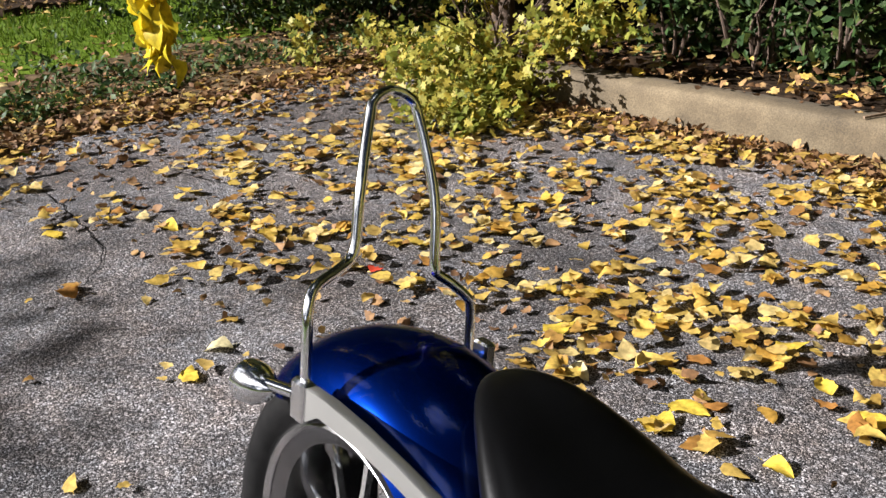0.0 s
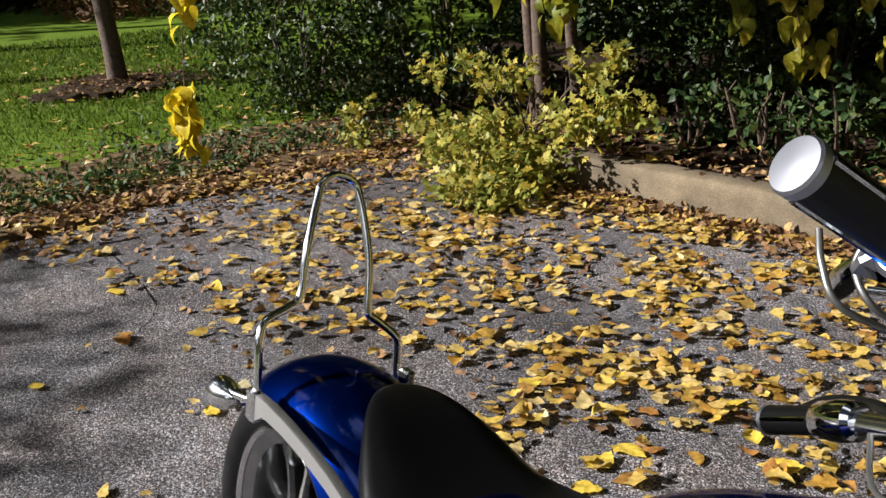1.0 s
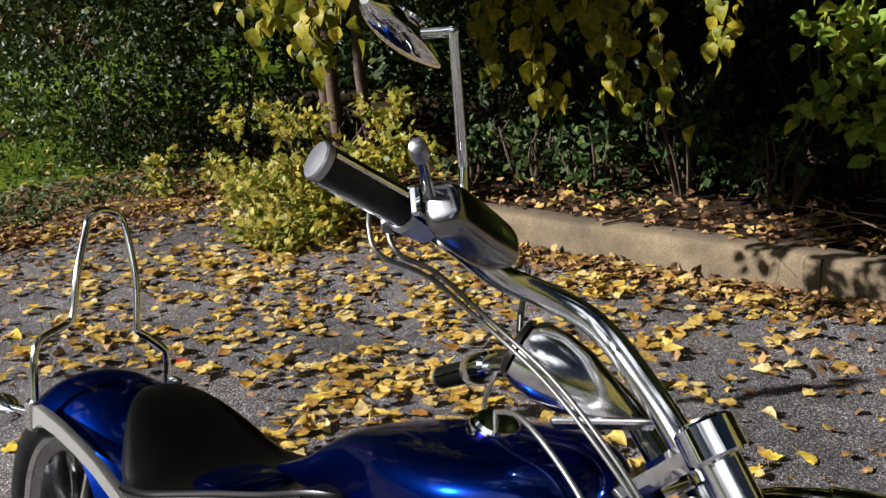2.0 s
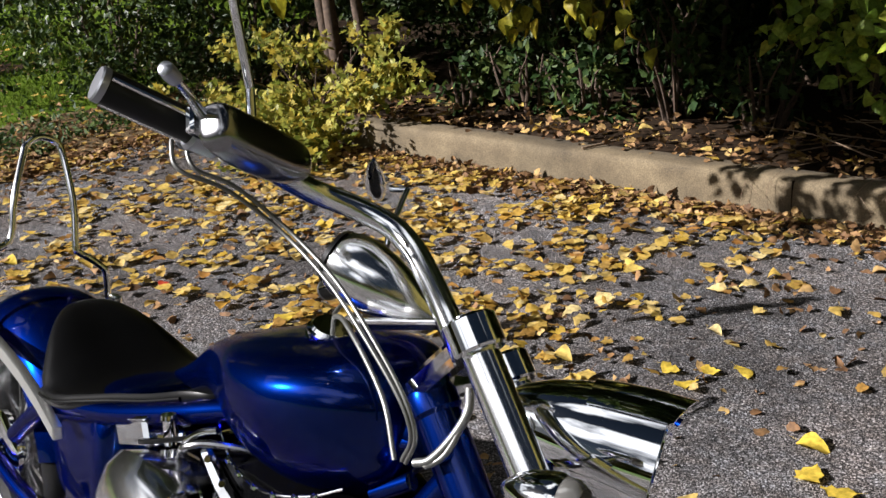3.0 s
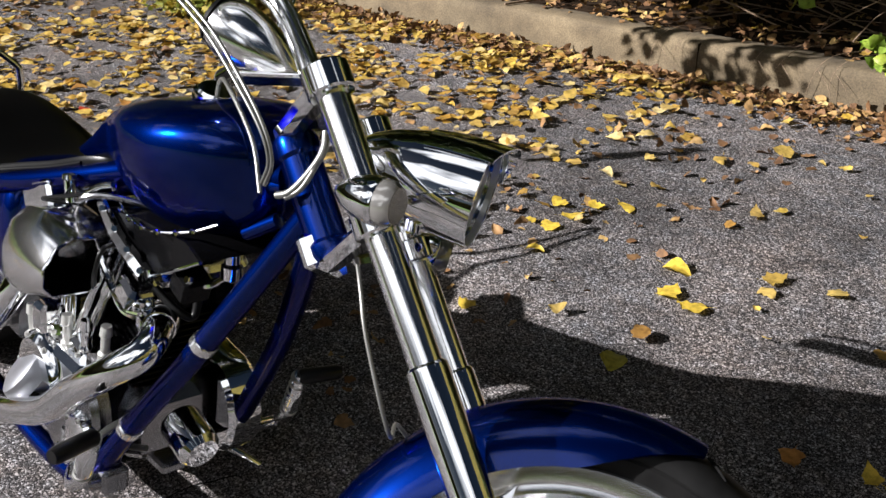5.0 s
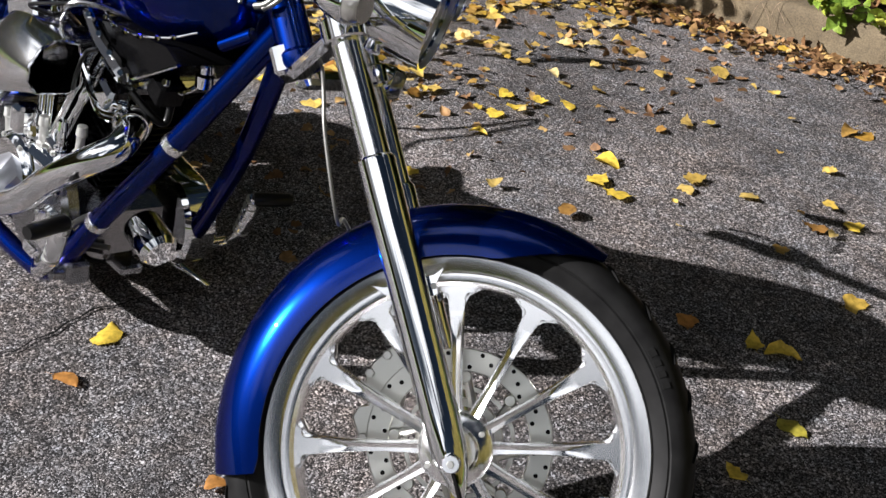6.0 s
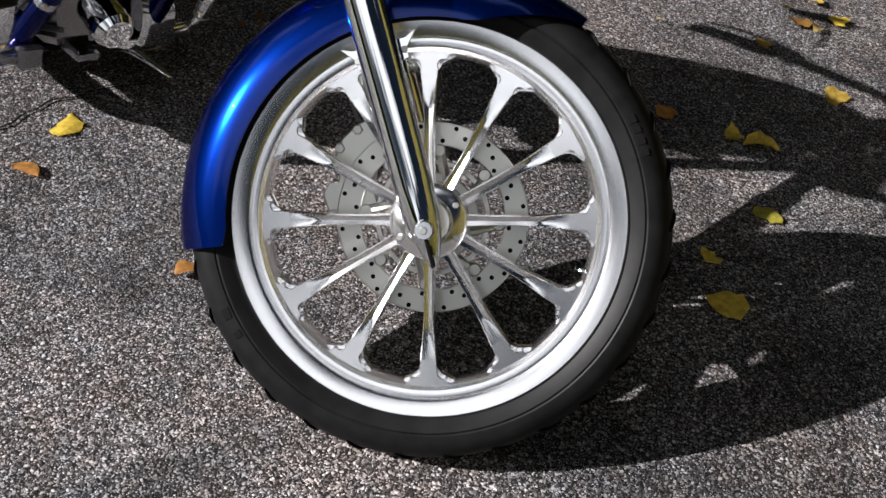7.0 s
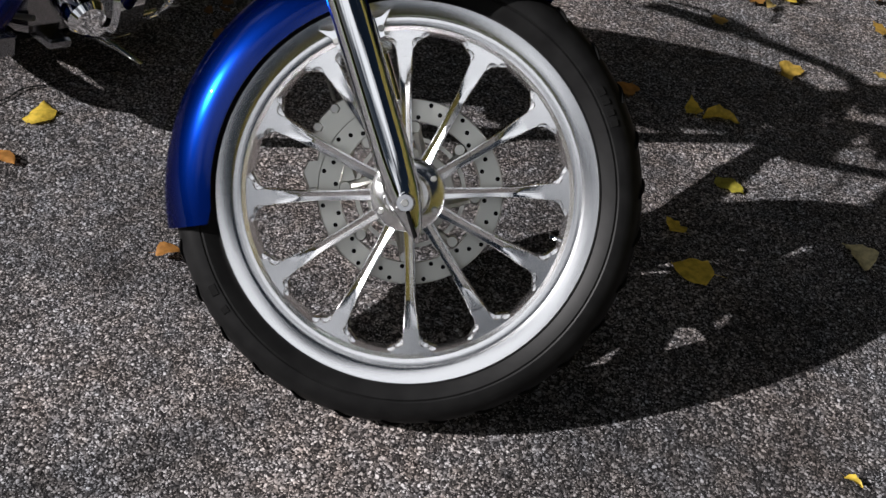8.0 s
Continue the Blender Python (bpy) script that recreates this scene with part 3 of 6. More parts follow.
def leaf_bunch(parent, pos, leaf, material, rng):
    """Drooping leaves that hang at the given places."""
    n = len(pos)
    xd = unit(rng.normal(size=(n, 3)) * 0.30 + np.array((0, 0, -1.0)))
    zd = unit(rng.normal(size=(n, 3)) + np.array((0.25, -0.75, 0.2)))
    me = spread(HANGING, pos, frames_of(xd, zd), leaf * rng.uniform(0.7, 1.3, n), rng)
    me.materials.append(material)
    lv = new("hanging_leaves", me)
    lv["kind"] = "stuff"
    lv.parent = parent


def tree():
    """The many-stemmed tree over the bed, whose low twigs hang into view."""
    rng = np.random.default_rng(60)
    ob = thing("tree", "slender brown tree with yellowing leaves hanging low", "tree", (-5.36, 3.12, 0.100))
    x, y, z = ob.location
    for dx, lean, r in ((-0.07, -0.16, 0.045), (0.02, -0.13, 0.050), (0.30, -0.02, 0.042)):
        part("trunk", tube([(x + dx, y + abs(dx) * 0.3, z - 0.05), (x + dx + lean * 0.3, y, 0.8), (x + dx + lean, y + 0.05, 1.7), (x + dx + lean * 2, y - 0.05, 3.0)], [r, r * 0.85, r * 0.8, r * 0.5], 14, 8), BARK, ob, "reddish brown bark")
    # limbs that reach out over the driveway
    limbs = {}
    for key, end in (("a", (-2.85, 0.18, 2.2)), ("b", (-2.8, 1.25, 2.05)), ("c", (-2.6, 2.2, 2.05)), ("d", (-1.85, 2.25, 2.05)), ("e", (-0.9, 3.2, 2.0))):
        e = Vector(end)
        s = Vector((x, y, 2.3))
        mid = s.lerp(e, 0.5) + Vector((0, 0, 0.5))
        limbs[key] = smooth_path([s, mid, e], 8)
        part("limb", tube([s, mid, e], [0.035, 0.022, 0.008], 8, 8), BARK, ob)
    # hanging twigs: where they hang, how low, how many leaves, leaf length
    hang = [
        ((-2.79, 1.20, 2.05), 1.16, 90, 0.085), ((-2.98, 1.20, 2.05), 1.20, 70, 0.085), ((-3.20, 1.22, 2.05), 1.23, 60, 0.085), ((-2.64, 1.22, 2.05), 1.24, 40, 0.085),
        ((-2.92, 2.15, 2.05), 0.98, 60, 0.09), ((-2.69, 2.20, 2.05), 0.86, 110, 0.09), ((-2.47, 2.25, 2.05), 1.10, 70, 0.09), ((-2.31, 2.20, 2.05), 0.93, 90, 0.09), ((-2.12, 2.20, 2.05), 0.82, 34, 0.085), ((-1.88, 2.22, 2.05), 1.09, 50, 0.085),
    ]
    for (hx, hy, hz), low, n, leaf in hang:
        pts = [Vector((hx + 0.05 * n2(hx, k, 2, hy), hy + 0.05 * n2(hy, k, 2, hx), hz + (low - hz) * k / 5)) for k in range(6)]
        t = part("hanging_twig", tube(pts, [0.004, 0.003, 0.002, 0.0015], 6, 5), TWIG, ob)
        path = smooth_path(pts, 10)
        i = rng.integers(int(len(path) * 0.30), len(path), n)
        leaf_bunch(t, np.array([path[k] for k in i]) + rng.normal(size=(n, 3)) * 0.035, leaf * 0.82, LIME_HANG, rng)
    # one long thread with two bunches of yellow leaves and a bare length between them
    thread = [Vector(p) for p in ((-2.72, 0.10, 2.150), (-2.75, 0.10, 1.586), (-2.775, 0.10, 1.240), (-2.815, 0.10, 1.16), (-2.855, 0.10, 1.03), (-2.885, 0.10, 0.845))]
    t = part("hanging_twig", tube(thread, [0.003, 0.0025, 0.002, 0.0018, 0.0015, 0.001], 6, 6), TWIG, ob)
    for z0, z1, n in ((1.19, 1.52, 44), (0.885, 1.035, 44)):
        z = rng.uniform(z0, z1, n)
        px = np.interp(z, [p.z for p in thread[::-1]], [p.x for p in thread[::-1]])
        leaf_bunch(t, np.stack((px, np.full(n, 0.10), z), 1) + rng.normal(size=(n, 3)) * np.array((0.015, 0.015, 0.01)), 0.052, YELLOW_HANG, rng)
    # crown above the bed, mostly unseen; leaf clumps added to keep sun off it
    for centre, size, n in (((-6.2, 4.5, 2.75), (1.7, 1.5, 1.05), 1000), ((-4.0, 4.2, 2.65), (1.7, 1.7, 1.05), 1200), ((-1.8, 4.2, 2.65), (1.7, 1.7, 1.05), 1200), ((0.5, 4.5, 2.7), (1.7, 1.6, 1.05), 1000), ((-8.0, 4.8, 3.0), (1.5, 1.3, 0.9), 400), ((-6.3, 1.6, 3.3), (1.4, 1.1, 0.55), 1000), ((-4.8, 1.35, 3.2), (0.95, 0.75, 0.5), 800), ((-2.4, 1.25, 3.25), (1.4, 0.75, 0.5), 1100), ((-0.6, 1.4, 3.25), (1.3, 0.75, 0.55), 500), ((-4.6, -0.62, 3.2), (0.8, 0.16, 0.28), 150), ((-2.4, -0.42, 3.2), (0.8, 0.16, 0.28), 130), ((-6.6, 0.05, 3.25), (0.75, 0.30, 0.30), 240), ((-5.15, 0.0, 3.2), (0.75, 0.30, 0.30), 240), ((-2.75, 0.05, 3.2), (0.55, 0.30, 0.30), 170), ((-3.2, 1.8, 3.2), (1.6, 0.9, 0.6), 900), ((-1.0, 1.7, 3.2), (1.6, 0.9, 0.6), 900)):
        pts, out = blob_points(n, centre, size, rng, 0.1, 1.62, 4)
        foliage("crown", pts, 0.35, 12, 0.15, SMALL, GREEN_LEAF, ob, rng, out=out)


tree()


def right_branch():
    rng = np.random.default_rng(70)
    ob = thing("sapling", "young tree with large green leaves leaning over the kerb", "tree", (-1.47, 3.79, 0.12))
    part("trunk", tube([(-1.47, 3.79, 0.10), (-1.51, 3.66, 0.6), (-1.62, 3.49, 1.0), (-1.77, 3.34, 1.4), (-1.87, 3.24, 1.9)], [0.014, 0.012, 0.009, 0.006], 8, 6), BARK, ob)
    for centre, size, n in (((-1.89, 3.18, 0.98), (0.34, 0.20, 0.26), 34), ((-1.77, 3.16, 0.66), (0.22, 0.16, 0.20), 20), ((-1.59, 3.18, 0.52), (0.13, 0.12, 0.20), 11), ((-1.42, 3.19, 0.85), (0.25, 0.2, 0.30), 24), ((-2.05, 3.14, 0.72), (0.10, 0.10, 0.12), 5)):
        pts, out = blob_points(n, centre, size, rng, 0.1, 0.2)
        cl = foliage("leaves", pts, 0.15, 6, 0.072, HANGING, SAPLING_LEAF, ob, rng, out=out, droop=0.45)
        tip = Vector(centre)
        part("branch", tube([(-1.57, 3.54, centre[2] + 0.15), tip.lerp(Vector((-1.57, 3.54, centre[2] + 0.2)), 0.5) + Vector((0, 0, 0.06)), tip - Vector((0, 0, size[2] * 0.6))], [0.005, 0.004, 0.002], 6, 5), BARK, ob)


right_branch()
rngk = np.random.default_rng(71)
low = thing("kerb_plant", "low green leafy plant spilling over the kerb", "plant", (-1.02, 3.16, 0.14))
pts, out = blob_points(26, (-1.03, 3.14, 0.20), (0.26, 0.12, 0.10), rngk, 0.1, 0.15)
foliage("leaves", pts, 0.12, 6, 0.066, HANGING, SAPLING_LEAF, low, rngk, out=out)
for k in range(4):
    part("stem", tube([(-1.02, 3.24, 0.12), (-0.95 + 0.07 * k, 3.14, 0.21), (-1.05 + 0.13 * k, 3.05, 0.19)], [0.003, 0.002, 0.0012], 6, 4), BARK, low)
# dry twigs that hang over the kerb, and sticks at its foot
for k, (x, l) in enumerate(((-2.05, 0.20), (-1.95, 0.16), (-1.60, 0.26), (-1.35, 0.22), (-1.28, 0.18), (-1.50, 0.12))):
    y = kerb_y(x)
    geo = [tube([(x + 0.05, y + 0.22, 0.19), (x, y + 0.05, 0.19), (x - 0.03, y - 0.025, 0.13), (x - 0.05 + 0.03 * math.sin(k * 2), y - 0.03, 0.165 - l * 0.8)], [0.0014, 0.0013, 0.001, 0.0007], 5, 4),
           tube([(x - 0.02, y - 0.015, 0.14), (x + 0.03, y - 0.03, 0.10), (x + 0.05, y - 0.035, 0.07)], [0.001, 0.0008, 0.0006], 5, 3)]
    solid("twig", join(*geo), TWIG, "thin dry twig hanging over the kerb", "twig", group="twigs over the kerb")
solid("stick", tube([(-1.50, 2.93, 0.012), (-1.23, 2.99, 0.02), (-0.90, 3.04, 0.014), (-0.58, 3.10, 0.018)], [0.004, 0.0045, 0.004, 0.0025], 7, 5), TWIG, "thin dry stick at the foot of the kerb", "stick")
solid("stick", tube([(-2.92, 2.84, 0.173), (-2.88, 2.96, 0.177), (-2.86, 3.13, 0.174)], [0.006, 0.007, 0.004], 7, 4), TWIG, "short dry stick lying on the kerb", "stick")
pole = (-3.463, 4.717, 0.150)
solid("bare_sapling", tube([(pole[0], pole[1], 0.08), (pole[0] + 0.03, pole[1], 0.8), (pole[0] + 0.02, pole[1] + 0.03, 2.2)], [0.017, 0.013, 0.011], 10, 8), BARK, "thin bare reddish stem rising from the bed", "sapling")

rng = np.random.default_rng(80)
geos = []
for i in range(110):
    px, py = rng.uniform(-2.3, 0.4), rng.uniform(3.2, 4.6)
    a, l = rng.uniform(0, math.pi), rng.uniform(0.25, 0.8)
    q = Vector((px, py, 0.16 + abs(rng.normal()) * 0.10))
    e = q + Vector((math.cos(a) * l, math.sin(a) * l * 0.5, rng.normal() * 0.10 + 0.03))
    geos.append(tube([q, q.lerp(e, 0.5) + Vector((0, 0, rng.normal() * 0.04)), e], [0.004, 0.003, 0.0015], 5, 3))
solid("fallen_twigs", join(*geos), TWIG, "tangle of dry brown twigs on the bed", "twigs", kind="stuff")

# ---------------------------------------------------------------- lawn and its edge
solid("lawn_edge", sheet(np.linspace(-7.9, -5.5, 50), np.linspace(-7, 4.2, 120), lambda x, y: (0.022 + 0.018 * n2(x, y, 0.8) + 0.012 * n2(x, y, 7)) if edge_x(y) - 0.01 > x > -7.15 + 0.35 * n2(x, y, 0.9) + 0.15 * n2(x, y, 4) else -0.09), EDGE_SOIL, "bare brown strip between the driveway and the lawn", "soil", kind="structure")
rng = np.random.default_rng(90)
n = 60000
px = -5.77 - 9.5 * rng.uniform(0, 1, n) ** 1.5
py = rng.uniform(-3.5, 4.2, n)
keep = rng.uniform(0, 1, n) < np.clip((-px - 6.95) * 0.9, 0.04, 1.0)
px, py = px[keep], py[keep]
n = len(px)
a = rng.uniform(0, 2 * math.pi, n)
h = rng.uniform(0.03, 0.075, n)
lean = rng.normal(size=(n, 2)) * 0.5
base = np.stack((px, py, np.full(n, -0.02)), 1)
wv = np.stack((np.cos(a), np.sin(a), np.zeros(n)), 1) * (0.004 + 0.0012 * (-px - 5.6))[:, None]
top = base + np.stack((lean[:, 0] * h, lean[:, 1] * h, h), 1)
me = bpy.data.meshes.new("grass")
me.from_pydata(np.stack((base - wv, base + wv, top), 1).reshape(-1, 3).tolist(), [], np.arange(3 * n).reshape(-1, 3).tolist())
me.materials.append(GRASS_BLADE)
tagged(new("grass", me), "short green grass of the lawn", "grass", kind="stuff")
rngw = np.random.default_rng(95)
nw = 1500
wx, wy = -5.87 - np.abs(rngw.normal(size=nw)) * 0.75, rngw.uniform(-2.2, 3.4, nw)
patchy = np.array([n2(a, b, 1.5, 8) for a, b in zip(wx, wy)]) > -0.12
weeds = np.stack((wx, wy, rngw.uniform(0.0, 0.05, nw)), 1)[patchy]
foliage("edge_weeds", weeds + np.array((0, 0, 0.03)), 0.08, 4, 0.05, SMALL, IVY_LEAF, None, rngw)
tagged(bpy.data.objects["edge_weeds"], "low green weeds along the edge of the lawn", "weeds", kind="stuff")
lawn_tree = thing("lawn_tree", "dark tree trunk standing in a mulch ring on the lawn", "tree", (-10.05, 1.706, 0.000))
lx, ly, _ = lawn_tree.location
part("trunk", tube([(lx, ly, -0.05), (lx - 0.02, ly, 0.3), (lx - 0.10, ly - 0.05, 1.5), (lx - 0.15, ly - 0.1, 4.0)], [0.115, 0.088, 0.08, 0.065], 16, 6), BARK, lawn_tree)
rngt = np.random.default_rng(91)
pts, out = blob_points(260, (lx, ly, 4.6), (1.6, 1.6, 1.3), rngt, 0.2, 2.6)
foliage("crown", pts, 0.4, 12, 0.12, SMALL, GREEN_LEAF, lawn_tree, rngt, out=out)
solid("mulch_ring", sheet(np.linspace(lx - 1.1, lx + 1.1, 30), np.linspace(ly - 1.0, ly + 1.0, 30), lambda x, y: (0.08 - 0.06 * ((x - lx) ** 2 + (y - ly) ** 2) ** 0.5 + 0.05 * n2(x, y, 4) + 0.03 * n2(x, y, 11)) if 2.8 * (x - lx) ** 2 + (y - ly) ** 2 < 0.80 + 0.6 * n2(x, y, 1.6) else -0.1), SOIL, "brown mulch ring round the lawn tree", "mulch", kind="structure")

# unseen trees added at the side of the lawn to throw long shadows over it
for bx, by in ((-16.3, -1.05), (-18.9, -0.6), (-14.2, -3.2)):
    other = thing("lawn_tree", "tall tree added out of view to shadow the lawn", "tree", (bx, by, 0))
    part("trunk", tube([(bx, by, -0.05), (bx, by, 0.4), (bx + 0.08, by, 2.0), (bx + 0.1, by, 5.0)], [0.2, 0.16, 0.14, 0.1], 14, 6), BARK, other)
    pts, out = blob_points(260, (bx, by, 5.6), (1.8, 1.8, 1.5), rngt, 0.2, 3.4)
    foliage("crown", pts, 0.4, 12, 0.13, SMALL, GREEN_LEAF, other, rngt, out=out)
# an unseen tree, added so its loose crown dapples the near driveway
other = thing("lawn_tree", "slim tree added out of view to dapple the driveway", "tree", (-8.6, -8.0, 0))
part("trunk", tube([(-8.6, -8.0, -0.05), (-8.6, -8.0, 0.4), (-8.55, -7.9, 2.5), (-8.5, -7.4, 4.6)], [0.16, 0.12, 0.10, 0.06], 14, 6), BARK, other)
for centre, n in (((-9.2, -6.62, 4.5), 8), ((-8.1, -6.62, 4.5), 7), ((-7.5, -7.0, 4.5), 7), ((-8.5, -7.1, 4.6), 8)):
    part("limb", tube([(-8.5, -7.4, 4.5), Vector(centre)], [0.03, 0.01], 8, 1), BARK, other)
    pts, out = blob_points(n, centre, (0.75, 0.22, 0.25), rngt, 0.1, 3.4)
    foliage("crown", pts, 0.35, 10, 0.12, SMALL, GREEN_LEAF, other, rngt, out=out)
# dark brush at the end of the lawn
rngb = np.random.default_rng(97)
pts = np.stack((rngb.uniform(-27, -22.5, 2600), rngb.uniform(-9, 9, 2600), rngb.uniform(0, 1, 2600) ** 1.5 * 7), 1)
tagged(foliage("far_brush", pts, 0.8, 6, 0.34, SMALL, GREEN_LEAF, None, rngb), "dark brush at the far end of the lawn", "brush", kind="stuff")
pts = np.stack((rngb.uniform(-22, -17.5, 900), rngb.uniform(3.2, 7, 900), rngb.uniform(0, 1, 900) ** 2 * 1.3), 1)
tagged(foliage("dry_brush", pts, 0.5, 6, 0.16, SMALL, BROWN_LEAF, None, rngb), "dry brown brush beside the lawn", "brush", kind="stuff")

# far trees that close the place all round, mostly unseen
verts, faces = [], []
for k in range(181):
    b = math.radians(2 * k)
    # height set by bearing: the belt cuts skylight, low on the sun's side
    low = 0.35 + 1.30 * (0.5 - 0.5 * math.cos(b - math.radians(268)))
    for j, (r, z) in enumerate(((26, -0.5), (25, 4), (26, 9), (28, 13))):
        q = r * (1 + 0.08 * n2(math.cos(b) * 3, math.sin(b) * 3, 2, j))
        verts.append((q * math.cos(b) - 1, q * math.sin(b), z * low * (1 + 0.25 * n2(math.cos(b) * 4, math.sin(b) * 4, 2, j + 9)) if j else z))
    if k:
        for j in range(3):
            i = 4 * (k - 1) + j
            faces.append((i, i + 4, i + 5, i + 1))
solid("backdrop", (verts, faces), WOODS, "far belt of autumn trees round the lawn", "woods", kind="structure")

# ---------------------------------------------------------------- fallen leaves
rng = np.random.default_rng(100)


def density(x, y):
    """Leaves for each square metre of the driveway."""
    if y > kerb_y(x) - 0.04 and x > -4.6:
        return 0
    far = min(1.0, max(0.0, (y - 0.55 - 0.18 * (x + 2.5)) / 0.7))
    d = 62 * far * min(1.0, max(0.0, (-1.25 - x) / 0.9)) * min(1.0, max(0.12, (x + 5.25) / 1.2))
    d += 16 * min(1.0, max(0, y - 1.3)) * min(1, max(0, 1.2 - x))
    d += 75 * max(0.0, 1 - (kerb_y(x) - y) / 0.45) * min(1, max(0.15, -0.6 - x))
    if y > 0.6 and x > -1.6:
        d += 2.5 * min(1, max(0, 0.6 - x))
    if x < -4.85:
        d += 40 * min(1, max(0, (-4.95 - x) / 0.6)) * (1 if y > -0.3 else 0.4)
    if y < 0.5 and x < -2.6:
        d += 5
    clump = 0.5 + 1.6 * max(0, noise.noise(Vector((x * 2.2, y * 2.2, 1))) + 0.15)
    return d * clump


pts = []
while len(pts) < 3900:
    x, y = rng.uniform(-6.6, 1.0), rng.uniform(-1.2, 3.05)
    if rng.uniform(0, 110) < density(x, y):
        pts.append((x, y, 0.012 + abs(rng.normal()) * 0.006))
        # leaves lie in loose heaps
        for k in range(int(rng.integers(1, 7)) if rng.uniform() < 0.55 and x < -1.7 else 0):
            q = (x + rng.normal() * 0.048, y + rng.normal() * 0.048)
            if density(*q) > 3:
                pts.append((q[0], q[1], 0.016 + abs(rng.normal()) * 0.012))
# leaves caught on the lawn, at the asphalt's end and on the bed
for i in range(200):
    x = -5.62 - abs(rng.normal()) * 0.7
    pts.append((x, rng.uniform(-2.5, 3.4), 0.02 + rng.uniform(0, 0.03)))
for i in range(420):
    pts.append((-6.1 - rng.uniform(0, 7), rng.uniform(-3, 3.5), 0.02 + rng.uniform(0, 0.03)))
for i in range(100):
    x = rng.uniform(-4.6, 1.0)
    pts.append((x, kerb_y(x) + 0.12 + abs(rng.normal()) * 0.5, 0.165 + rng.uniform(0, 0.05)))
pos = np.array(pts)
n = len(pos)
ang = rng.uniform(0, 2 * math.pi, n)
xd = np.stack((np.cos(ang), np.sin(ang), rng.normal(size=n) * 0.12), 1)
zd = np.stack((rng.normal(size=n) * 0.20, rng.normal(size=n) * 0.20, np.where(rng.uniform(0, 1, n) < 0.3, -1.0, 1.0)), 1)
me = spread(FALLEN, pos, frames_of(xd, zd), 0.058 * rng.uniform(0.45, 1.4, n), rng)
me.materials.append(YELLOW_LEAF)
tagged(new("fallen_leaves", me), "scattered yellow and brown autumn leaves", "leaves", kind="stuff")
# small brown litter at the kerb and the edge of the lawn
pts = []
for i in range(4200):
    x = rng.uniform(-4.8, 0.8)
    pts.append((x, kerb_y(x) - abs(rng.normal()) * 0.14 - 0.01, 0.01 + rng.uniform(0, 0.02)) if i % 3 else (x, kerb_y(x) + 0.1 + abs(rng.normal()) * 0.45, 0.165 + rng.uniform(0, 0.03)))
for i in range(7500):
    pts.append((-5.62 - abs(rng.normal()) * 0.85 if i % 3 else -5.67 + rng.normal() * 0.35, rng.uniform(-2.0, 3.6), 0.01 + rng.uniform(0, 0.04)))
for i in range(1100):
    pts.append((rng.uniform(-5.5, -1.0), rng.uniform(0.3, 2.9), 0.008))
for i in range(700):
    q, a = abs(rng.normal()) * 0.6, rng.uniform(0, 2 * math.pi)
    pts.append((lx + q * math.cos(a), ly + q * math.sin(a), 0.06 + rng.uniform(0, 0.05)))
pos = np.array(pts)
n = len(pos)
me = spread(FALLEN, pos, frames_of(unit(rng.normal(size=(n, 3)) * np.array((1, 1, 0.3))), unit(rng.normal(size=(n, 3)) * 0.5 + np.array((0, 0, 1)))), 0.036 * rng.uniform(0.5, 1.6, n), rng)
me.materials.append(BROWN_LEAF)
tagged(new("leaf_litter", me), "dry brown leaf litter along the edges", "leaf litter", kind="stuff")

# single leaves that lie apart on the asphalt
SINGLE_A = [
    ((-0.900, 1.483, 0.008), 0.088, 10, 0), ((-0.754, 1.346, 0.008), 0.082, 200, 0), ((-0.839, 1.366, 0.008), 0.08, 95, 1), ((-1.251, 1.277, 0.008), 0.06, 30, 1), ((-1.417, 1.578, 0.008), 0.08, 350, 0), ((-1.332, 1.536, 0.008), 0.075, 60, 1), ((-1.342, 1.435, 0.008), 0.078, 150, 0), ((-1.326, 1.645, 0.008), 0.06, 20, 2), ((-1.255, 1.696, 0.008), 0.08, 330, 0), ((-1.405, 1.411, 0.008), 0.05, 200, 1), ((-0.732, 0.998, 0.008), 0.085, 120, 3), ((-1.168, 0.927, 0.008), 0.06, 180, 0),
]
SINGLE_B = [
    ((0.201, 0.553, 0.008), 0.082, 210, 0), ((-0.038, 1.058, 0.008), 0.085, 40, 1), ((-0.108, 1.041, 0.008), 0.07, 130, 2), ((0.107, 0.640, 0.008), 0.052, 170, 0), ((0.107, 0.853, 0.008), 0.07, 0, 3), ((-0.241, 0.974, 0.008), 0.065, 300, 4), ((-0.845, -0.236, 0.008), 0.06, 20, 4), ((-0.952, -0.103, 0.008), 0.085, 130, 2), ((-0.440, -0.151, 0.008), 0.045, 70, 4), ((-0.239, 1.787, 0.008), 0.07, 80, 1), ((0.391, 0.862, 0.008), 0.085, 150, 5), ((0.639, 0.329, 0.008), 0.03, 10, 1),
]
